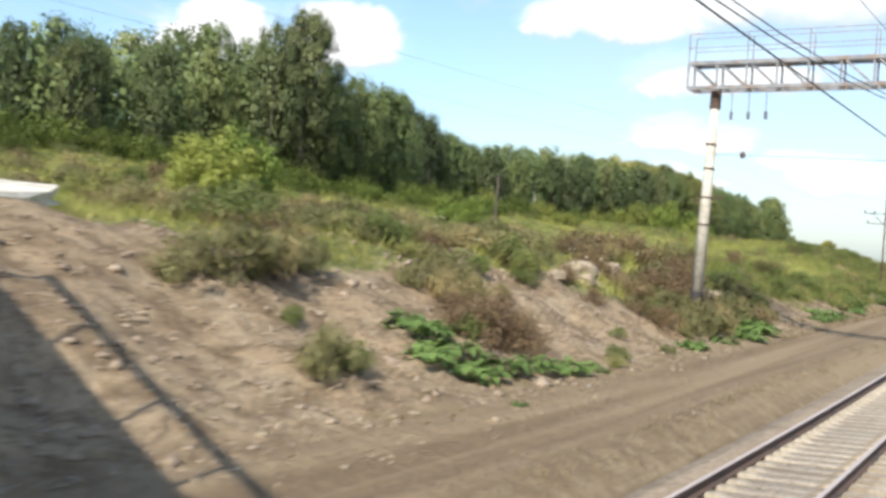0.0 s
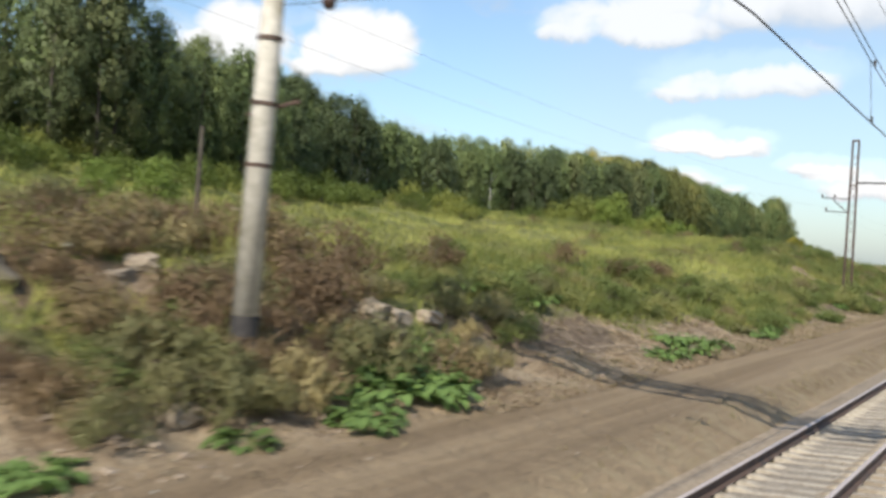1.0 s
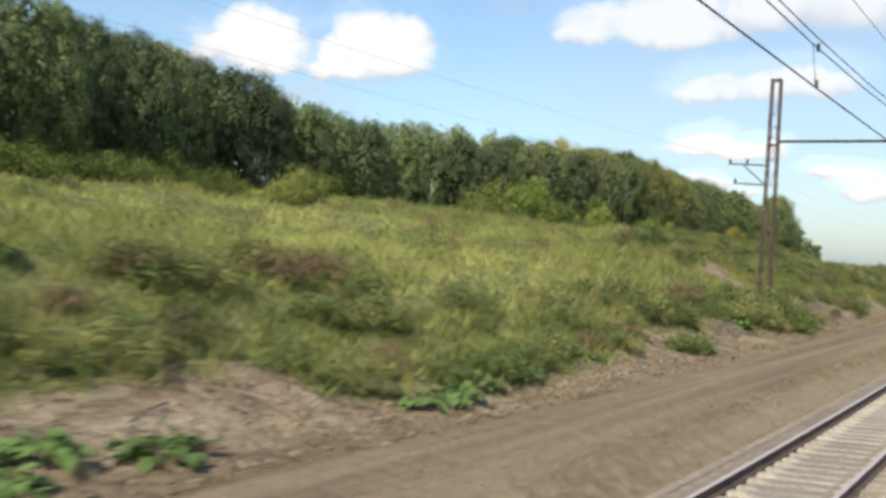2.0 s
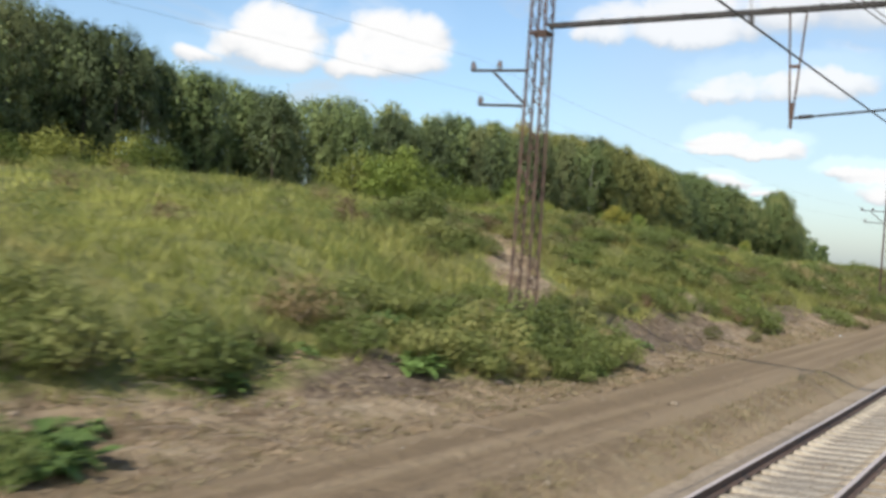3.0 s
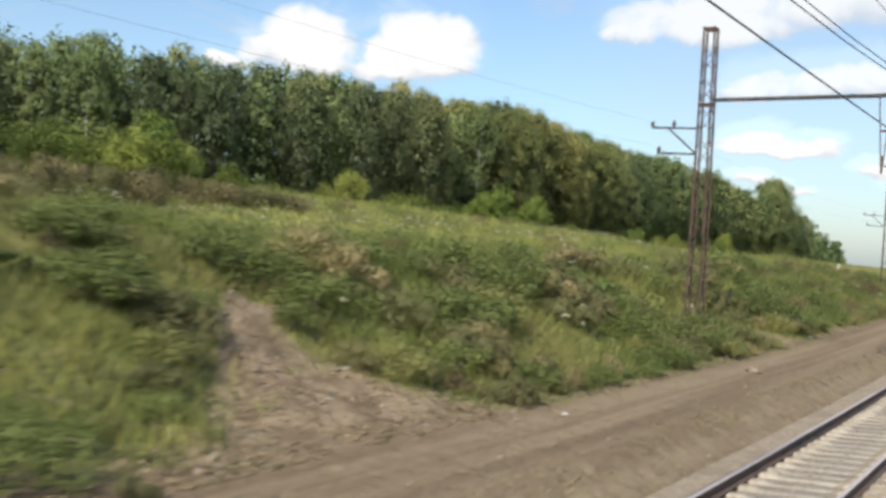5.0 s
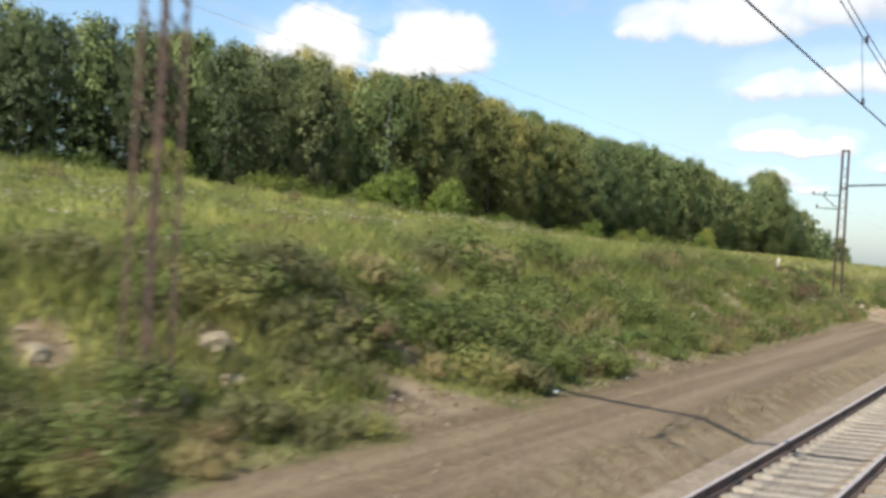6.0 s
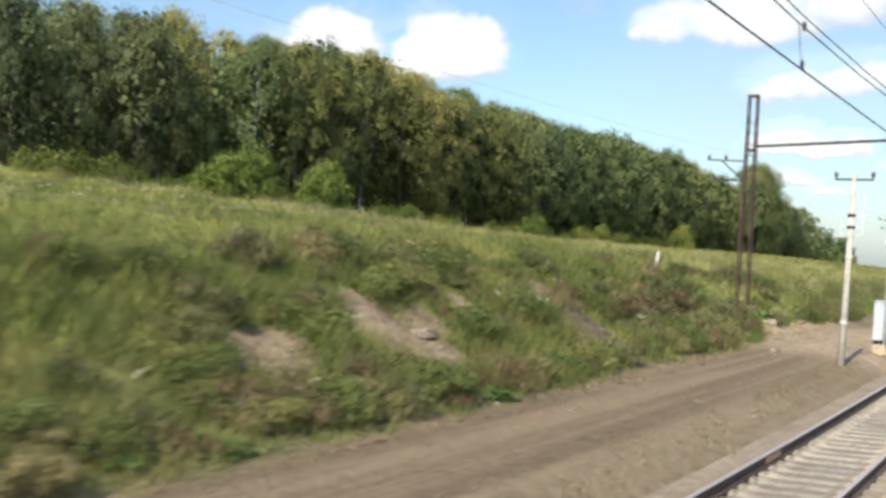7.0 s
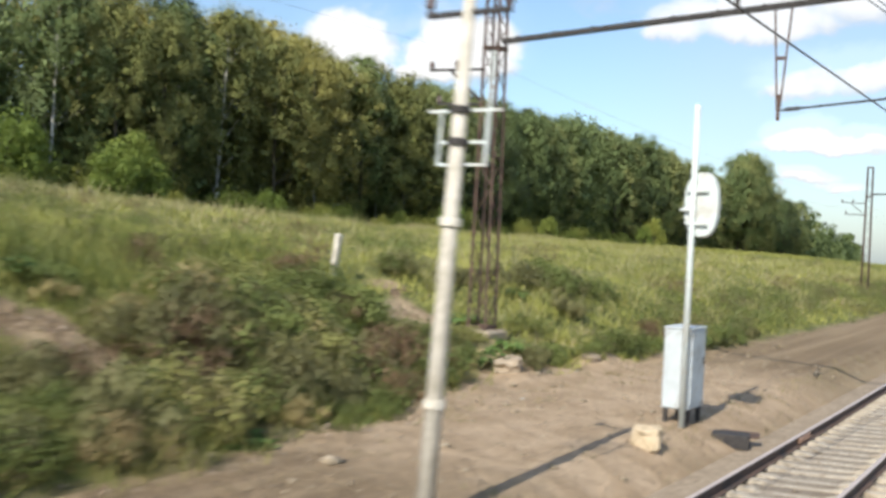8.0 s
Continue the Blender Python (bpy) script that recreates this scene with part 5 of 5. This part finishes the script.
    tagged(obj("dry_grass", d.reshape(-1, 3), np.arange(len(d) * 3).reshape(-1, 3), pale), "pale dry grass over the crest of the meadow", "grass", kind="stuff")
    v = q.reshape(-1, 3)
    f = np.arange(len(q) * 3).reshape(-1, 3)
    tagged(obj("meadow_grass", v, f, MEADOW), "tall yellow-green meadow grass on the slope", "grass", kind="stuff")


make_meadow()


# ---------------------------------------------------------------- road bridge behind the start of the walk
def bridge():
    e = thing("road_bridge", Matrix.Identity(4), "grey concrete road bridge over the tracks with steel railing", "bridge")

    def edge(u):
        return -4.5 - 0.57 * u

    bm = bmesh.new()
    ring = [place(edge(u) - w, u) for u, w in ((-12.1, 0), (14, 0), (14, 16), (-12.1, 16))]
    low = [bm.verts.new((p.x, p.y, 6.7)) for p in ring]
    high = [bm.verts.new((p.x, p.y, 7.7)) for p in ring]
    bm.faces.new(low[::-1])
    bm.faces.new(high)
    for i in range(4):
        bm.faces.new((low[i], low[(i + 1) % 4], high[(i + 1) % 4], high[i]))
    part("deck", bm, CONCRETE, e)
    for u0, u1 in ((-12.0, -10.4), (11, 14)):
        bm = bmesh.new()
        ring = [place(edge(u) - w, u) for u, w in ((u0, 0.6), (u1, 0.6), (u1, 15.4), (u0, 15.4))]
        low = [bm.verts.new((p.x, p.y, -1.0)) for p in ring]
        high = [bm.verts.new((p.x, p.y, 6.698)) for p in ring]
        bm.faces.new(low[::-1])
        bm.faces.new(high)
        for i in range(4):
            bm.faces.new((low[i], low[(i + 1) % 4], high[(i + 1) % 4], high[i]))
        part("abutment", bm, CONCRETE, e)
    u = -12.0
    while u <= 14:
        p = place(edge(u) - 0.12, u)
        bm = bmesh.new()
        bar(bm, (p.x, p.y, 7.7), (p.x, p.y, 8.7), 0.08)
        part("railing_post", bm, GREY_STEEL, e)
        u += 1.9
    corner = place(edge(-12) - 0.12, -12)
    for end in (place(edge(14) - 0.12, 14), place(edge(-12) - 15.8, -12)):
        bm = bmesh.new()
        bar(bm, (corner.x, corner.y, 8.72), (end.x, end.y, 8.72), 0.11)
        part("railing_rail", bm, GREY_STEEL, e)


bridge()


def rough_block(name, s, u, size, mat, label, category, seed, turn=0.0, tilt=0.0, sink=0.15, group=""):
    """A chipped block or boulder resting in the ground."""
    r = random.Random(seed)
    bm = bmesh.new()
    bmesh.ops.create_cube(bm, size=1.0)
    bmesh.ops.bevel(bm, geom=bm.edges[:], offset=0.12, segments=1, affect="EDGES")
    bmesh.ops.subdivide_edges(bm, edges=[x for x in bm.edges if x.calc_length() > 0.4], cuts=2, use_grid_fill=True)
    for v in bm.verts:
        v.co += Vector((r.uniform(-1, 1), r.uniform(-1, 1), r.uniform(-1, 1))) * 0.075
        v.co = Vector((v.co.x * size[0], v.co.y * size[1], v.co.z * size[2]))
    z = float(land(s, u)) + size[2] * (0.5 - sink)
    ob = part(name, bm, mat)
    ob.matrix_world = facing(s, u, z, turn) @ pose(0, 0, 0, tilt, tilt * 0.5, 0)
    return tagged(ob, label, category, group)


rough_block("concrete_slab", 10.6, -18.6, (3.4, 4.6, 0.5), CONCRETE, "pale concrete slab lying on top of the earth bank", "slab", 3, 20, 6, 0.2)
PALE_RUBBLE = surface("pale_rubble", (0.25, 0.195, 0.130), (0.41, 0.335, 0.240), 7.0, 0.95, stain=(0.18, 0.135, 0.09), stain_scale=3.0, relief=0.9, depth=0.05)


def mound_stone(name, s, u, size, label, category, seed, group=""):
    """A worn, rounded lump half sunk in the ground."""
    bm = bmesh.new()
    bmesh.ops.create_icosphere(bm, subdivisions=2, radius=0.5)
    for v in bm.verts:
        d = v.co.normalized()
        k = 1 + 0.45 * noise.noise(d * 1.4 + Vector((seed, 0, 0))) + 0.09 * noise.cell(d * 1.9 + Vector((0, seed * 1.7, 0))) + 0.16 * noise.noise(d * 5.5 + Vector((0, seed, 0)))
        v.co = Vector((d.x * size[0], d.y * size[1], d.z * size[2])) * 0.5 * k
    ob = part(name, bm, PALE_RUBBLE)
    ob.matrix_world = facing(s, u, float(land(s, u)) + size[2] * 0.10, seed * 37)
    return tagged(ob, label, category, group)


mound_stone("concrete_boulder", 29.8, -13.4, (1.5, 1.3, 0.85), "large pale boulder of broken concrete on the bank", "boulder", 8)
for i, (s, u, w) in enumerate(((86.4, -10.6, 0.75), (86.9, -11.9, 0.8), (85.9, -12.3, 0.6), (31.2, -10.1, 0.8), (37.2, -11.6, 0.9), (139.7, -10.9, 0.75), (136.9, -11.3, 0.55), (139.2, -10.0, 0.5), (138.3, -9.5, 0.5))):
    mound_stone("sandy_boulder", s, u, (w * 0.85, w * 0.66, w * 0.5), "large pale sandy boulder lying among the weeds", "boulder", 3 + i, "boulders among the weeds")
rough_block("sandstone_block", 186.4, -5.52, (0.42, 0.36, 0.34), SANDY, "yellowish stone block beside the relay cabinet", "block", 5, 12)
for i, (s, u, w) in enumerate(((30.6, -9.9, 0.75), (31.9, -10.0, 0.65), (37.9, -11.6, 0.9), (39.1, -11.5, 0.7), (28.7, -12.7, 0.8), (26.9, -12.9, 0.7), (32.4, -13.4, 0.7), (33.2, -13.7, 0.8), (86.2, -10.7, 0.75), (87.4, -10.3, 0.6), (85.6, -11.2, 0.6), (105.3, -9.8, 0.7), (106.0, -10.2, 0.5), (166.8, -10.9, 0.5), (190.3, -10.1, 0.8), (193.4, -9.6, 0.5), (151.5, -9.6, 0.45))):
    rough_block("boulder", s, u, (w * 0.85, w * 0.7, w * 0.42), STONE, "pale lump of broken concrete among the weeds", "boulder", 20 + i, i * 47, 9, 0.4, "lumps of concrete on the bank")


def track_box():
    e = thing("track_box", facing(189.0, -5.0, float(land(189.0, -5.0)) - 0.02, 15), "dark steel track box with a loose lid beside the rail", "box")
    bm = bmesh.new()
    bar(bm, (0, 0, -0.05), (0, 0, 0.2), 0.62, 0.42, 0.02)
    part("body", bm, DARK_STEEL, e)
    bm = bmesh.new()
    bar(bm, (0.12, 0.3, 0.12), (0.12, 0.3, 0.17), 0.7, 0.4, 0.01)
    part("lid", bm, RUSTY, e)


track_box()


def fishplate(s):
    p = facing(s, LEFT_RAIL, level(LEFT_RAIL))
    bm = bmesh.new()
    for x in (-0.042, 0.042):
        bar(bm, (x, -0.42, -0.085), (x, 0.42, -0.085), 0.03, 0.10, 0.006)
    for y in (-0.3, -0.1, 0.1, 0.3):
        rod(bm, (-0.085, y, -0.085), (0.085, y, -0.085), 0.016, seg=6)
    ob = part("fishplate", bm, RUST_PLATE)
    ob.matrix_world = p
    tagged(ob, "reddish rusty fishplate bolted to the rail joint", "fishplate", "fishplates")


RUST_PLATE = surface("rust_plate", (0.26, 0.15, 0.10), (0.38, 0.25, 0.18), 14.0, 0.9)
for s in (167.15, 190.6):
    fishplate(s)


def old_post(s, u, height, label):
    e = thing("wooden_post", facing(s, u, float(land(s, u))), label, "post")
    bm = bmesh.new()
    rod(bm, (0, 0, -0.3), (0.1, 0, height), 0.085, 0.07, 9)
    part("shaft", bm, DARK_BARK, e)


old_post(45.2, -24.9, 3.5, "dark weathered wooden post in the meadow")


def scatter(name, n, draw, size, mat, label, category, seed, flat=0.6, sink=0.3):
    """Many small eight-sided lumps lying on the ground, joined as stuff."""
    r = np.random.RandomState(seed)
    s, u = draw(r, n)
    n = len(s)
    z = np.where(u > -4.05, level(u) - 0.242, land(s, u))
    a = s / BEND
    c = np.stack([-BEND + (BEND + u) * np.cos(a), (BEND + u) * np.sin(a), z], -1)
    k = size * np.exp(r.normal(0, 0.5, n))
    base = np.array([(1, 0, 0), (0, 1, 0), (-1, 0, 0), (0, -1, 0), (0, 0, 1), (0, 0, -1)], float)
    v = base[None] * (1 + r.uniform(-0.35, 0.35, (n, 6, 1)))
    t = r.uniform(0, math.tau, n)
    x = v[:, :, 0] * np.cos(t)[:, None] - v[:, :, 1] * np.sin(t)[:, None]
    y = v[:, :, 0] * np.sin(t)[:, None] + v[:, :, 1] * np.cos(t)[:, None]
    v = np.stack([x, y, v[:, :, 2] * flat], -1) * k[:, None, None] + c[:, None, :] + np.stack([0 * k, 0 * k, k * flat * (1 - 2 * sink)], -1)[:, None, :] * 0.5
    tri = np.array([(0, 1, 4), (1, 2, 4), (2, 3, 4), (3, 0, 4), (1, 0, 5), (2, 1, 5), (3, 2, 5), (0, 3, 5)])
    f = (np.arange(n)[:, None, None] * 6 + tri[None]).reshape(-1, 3)
    return tagged(obj(name, v.reshape(-1, 3), f, mat), label, category, kind="stuff")


def on_bank(r, n):
    s = np.where(r.uniform(0, 1, n) < 0.85, r.uniform(4, 122, n), r.uniform(122, 205, n))
    edge = np.interp(s, *zip(*TURF_EDGE))
    return s, -(8.0 + (edge + 0.8 - 8.0) * r.uniform(0, 1, n) ** 0.8)


def on_patches(r, n):
    i = r.randint(0, len(BARE), n)
    b = np.array(BARE)[i]
    return b[:, 0] + r.normal(0, 0.6, n) * b[:, 2], b[:, 1] + r.normal(0, 0.6, n) * b[:, 2]


CLOD = surface("earth_clod", (0.205, 0.150, 0.108), (0.40, 0.315, 0.235), 5.0, 0.95, relief=0.8, depth=0.03)
scatter("earth_clods", 9000, on_bank, 0.023, CLOD, "crumbled brown clods of earth on the bank", "soil", 1)
scatter("earth_clods", 3200, lambda r, n: (r.uniform(4, 30, n), r.uniform(-16, -8.2, n)), 0.040, CLOD, "crumbled pale clods on the earth bank by the bridge", "soil", 9)
scatter("earth_clods", 1900, on_patches, 0.028, CLOD, "crumbled brown clods on the bare patches", "soil", 2)
scatter("pale_stones", 600, on_bank, 0.022, STONE, "pale stones and rubble strewn over the bank", "stones", 3)
scatter("pale_stones", 700, lambda r, n: (r.uniform(5, 30, n), r.uniform(-15, -7.2, n)), 0.032, PALE_RUBBLE, "pale stones strewn over the earth bank by the bridge", "stones", 13)
scatter("road_stones", 900, lambda r, n: (r.uniform(4, 205, n), r.uniform(-8.2, -4.9, n)), 0.026, STONE, "small pale stones on the dirt road", "stones", 4)
scatter("ballast_stones", 5200, lambda r, n: (6 + 130 * r.uniform(0, 1, n) ** 1.0 + r.choice((0, 70), n), r.uniform(-4.0, -2.3, n)), 0.02, BALLAST, "small dusty stones between the sleepers", "stones", 8)
scatter("yard_stones", 700, lambda r, n: (r.uniform(180, 200, n), r.uniform(-10.2, -4.3, n)), 0.028, PALE_RUBBLE, "pale stones strewn over the sandy yard by the signal", "stones", 17)
scatter("litter", 45, lambda r, n: (r.uniform(8, 200, n), -8.9 + r.normal(0, 1.2, n)), 0.036, WHITE_PAINT, "scraps of white litter along the road", "litter", 6)


def sticks(name, n, zones, length, thick, mat, label, category, seed):
    r = np.random.RandomState(seed)
    verts, faces = [], []
    for i in range(n):
        s0, u0, q = zones[r.randint(len(zones))]
        s, u = s0 + r.normal() * q, u0 + r.normal() * q * 0.5
        a, L = r.uniform(0, math.tau), length * r.uniform(0.5, 1.5)
        p, z = place(s, u), float(land(s, u)) + 0.03
        d = np.array((math.cos(a), math.sin(a), 0)) * L / 2
        side = np.array((-math.sin(a), math.cos(a), 0)) * thick
        bend = np.array((0, 0, r.uniform(0.0, 0.14)))
        c = np.array((p.x, p.y, z))
        k = len(verts)
        for q0, g in ((c - d, 1.0), (c + bend + side * 2, 0.8), (c + d + bend * 0.8, 0.4)):
            verts += [q0 - side * g, q0 + np.array((0, 0, thick * 1.6 * g)), q0 + side * g]
        for j in (0, 3):
            for m in range(3):
                faces.append((k + j + m, k + j + (m + 1) % 3, k + j + 3 + (m + 1) % 3, k + j + 3 + m))
    return tagged(obj(name, verts, faces, mat), label, category, kind="stuff")


DEAD = ((44.5, -10.5, 2.2), (48.0, -10.6, 2.0), (52.5, -10.4, 2.0), (43.0, -9.2, 1.6), (109.5, -10.2, 1.8), (112.5, -10.3, 1.5), (96.0, -10.0, 2.0), (73.0, -10.2, 2.5), (67.0, -10.3, 2.0), (99.0, -9.8, 1.6))
sticks("dead_branches", 340, DEAD, 0.85, 0.009, TWIG, "grey dead branches and stalks lying on the bank", "branches", 5)


sticks("fallen_branches", 34, tuple((a, b + 0.4, q * 0.5) for a, b, q in DEAD[:3] + DEAD[4:7]), 1.5, 0.017, TWIG, "long pale dead branches lying across the bank", "branches", 15)


def dry_straw():
    """Short dead stalks and straw lying thickly over the bare foot of the bank."""
    r = np.random.RandomState(52)
    n = 24000
    s = np.where(r.uniform(0, 1, n) < 0.85, r.uniform(36, 122, n), r.uniform(6, 178, n))
    edge = np.interp(s, *zip(*TURF_EDGE))
    d = 7.9 + (edge + 0.3 - 7.9) * r.uniform(0, 1, n) ** 1.2
    ok = lumps(s, d * 2, 3.0, 41) + 0.35 > r.uniform(-0.8, 0.9, n)
    s, u = s[ok], -d[ok]
    n = len(s)
    a = s / BEND
    mid = np.stack([-BEND + (BEND + u) * np.cos(a), (BEND + u) * np.sin(a), land(s, u) + 0.012], -1)
    t, h = r.uniform(0, math.tau, n), r.uniform(0.025, 0.10, n)
    way = np.stack([np.cos(t) * h, np.sin(t) * h, r.uniform(-0.02, 0.06, n)], -1)
    side = np.stack([-np.sin(t), np.cos(t), 0 * t], -1) * r.uniform(0.0025, 0.006, n)[:, None]
    lift = np.stack([0 * t, 0 * t, r.uniform(0.015, 0.05, n)], -1)
    v = np.stack([mid - way - side, mid - way + side, mid + lift + side * 0.7, mid + way], 1).reshape(-1, 3)
    tri = np.array([(0, 1, 2), (0, 2, 3)])
    f = (np.arange(n)[:, None, None] * 4 + tri[None]).reshape(-1, 3)
    dead = leafy("dead_straw", [(0.19, 0.135, 0.086), (0.36, 0.278, 0.186), (0.27, 0.195, 0.125), (0.20, 0.14, 0.09)], patch=0.5, each=0.0, thin=0.1)
    tagged(obj("dead_straw", v, f, dead), "short dead straw and stalks strewn over the bank", "straw", kind="stuff")


dry_straw()


def flowers():
    """White flower heads on thin stalks, spread along the crest of the meadow and thinly over the bank."""
    r = np.random.RandomState(61)
    s = np.concatenate([r.uniform(124, 190, 190), r.uniform(118, 178, 30), r.uniform(22, 40, 24)])
    u = np.concatenate([-26 - 5 * np.abs(r.normal(size=190)), r.uniform(-14, -9.2, 30), r.uniform(-22, -13, 24)])
    centres, radii = [], []
    for a, b in zip(s, u):
        p = place(a, b, float(land(a, b)) + r.uniform(0.45, 0.75))
        for _ in range(3):
            centres.append((p.x + r.normal() * 0.07, p.y + r.normal() * 0.07, p.z + r.normal() * 0.02))
            radii.append(r.uniform(0.02, 0.045))
    v, f = leaf_cloud(r, centres, radii, 9, 0.05, flat=0.35, slim=0.5)
    petals = leafy("white_petals", [(0.50, 0.45, 0.32), (0.66, 0.61, 0.47)], each=0.0)
    tagged(obj("white_flowers", v, f, petals), "small white flower heads above the grass", "flowers", kind="stuff")


flowers()


def verge_grass():
    """Sparse straw-coloured tufts between road and rail and along the foot of the bank."""
    r = np.random.RandomState(14)
    n = 9000
    s = np.where(r.uniform(0, 1, n) < 0.3, r.uniform(68, 117, n), r.uniform(4, 205, n))
    u = np.where(r.uniform(0, 1, n) < 0.40, r.choice((-5.6, -5.4, -4.85), n) + r.normal(0, 0.2, n), r.normal(-8.75, 0.45, n))
    ok = lumps(s, u * 3, 6.0, 33) + 0.4 > r.uniform(-0.3, 0.6, n)
    s, u = np.repeat(s[ok], 6), np.repeat(u[ok], 6)
    n = len(s)
    s, u = s + r.normal(0, 0.08, n), u + r.normal(0, 0.08, n)
    a = s / BEND
    root = np.stack([-BEND + (BEND + u) * np.cos(a), (BEND + u) * np.sin(a), land(s, u) - 0.02], -1)
    h = r.uniform(0.03, 0.12, n)
    ang = r.uniform(0, math.tau, n)
    side = np.stack([np.cos(ang), np.sin(ang), 0 * ang], -1) * 0.014
    tip = root + np.stack([r.normal(0, 0.6, n) * h, r.normal(0, 0.6, n) * h, h], -1)
    v = np.stack([root - side, root + side, tip], 1).reshape(-1, 3)
    straw = leafy("straw", [(0.28, 0.215, 0.12), (0.45, 0.36, 0.22), (0.33, 0.255, 0.15), (0.34, 0.25, 0.15)], patch=0.4, each=0.0)
    tagged(obj("verge_grass", v, np.arange(n * 3).reshape(-1, 3), straw), "sparse straw-coloured grass tufts along the dirt road", "grass", kind="stuff")


verge_grass()


# ---------------------------------------------------------------- sleepers, last
def sleepers():
    sec = ((-1.36, 0.0, 0.125), (-1.30, 0.02, 0.115), (-0.95, 0.028, 0.12), (-0.55, 0.022, 0.118), (-0.40, -0.022, 0.10), (0.40, -0.022, 0.10), (0.55, 0.022, 0.118), (0.95, 0.028, 0.12), (1.30, 0.02, 0.115), (1.36, 0.0, 0.125))
    verts, faces = [], []
    for i, (x, top, w) in enumerate(sec):
        verts += [(x, -w, -0.16), (x, -w * 0.82, top), (x, w * 0.82, top), (x, w, -0.16)]
        if i:
            k = 4 * (i - 1)
            faces += [(k, k + 1, k + 5, k + 4), (k + 1, k + 2, k + 6, k + 5), (k + 2, k + 3, k + 7, k + 6)]
    faces += [(0, 3, 2, 1), tuple(4 * (len(sec) - 1) + i for i in range(4))]
    me = bpy.data.meshes.new("sleeper")
    me.from_pydata(verts, [], faces)
    me.materials.append(SLEEPER)
    tie = bpy.data.objects["ballast"]
    lean = pose(0, 0, 0, 0, -math.degrees(CANT), 0)
    rest_v, rest_f = [], []
    s, i = 5.0, 0
    while s < 420:
        m = facing(s + random.uniform(-0.03, 0.03), TRACK, level(TRACK) - 0.206 + random.uniform(-0.012, 0.008), random.uniform(-1.1, 1.1)) @ lean
        if i < 300:
            ob = new("sleeper", me)
            ob.parent = tie
            ob.matrix_world = m
        else:
            k = len(rest_v)
            rest_v += [m @ Vector(v) for v in verts]
            rest_f += [tuple(j + k for j in f) for f in faces]
        s, i = s + 0.545, i + 1
    far = obj("far_sleepers", rest_v, rest_f, SLEEPER, tie)
    far["kind"] = "stuff"


random.seed(3)
sleepers()
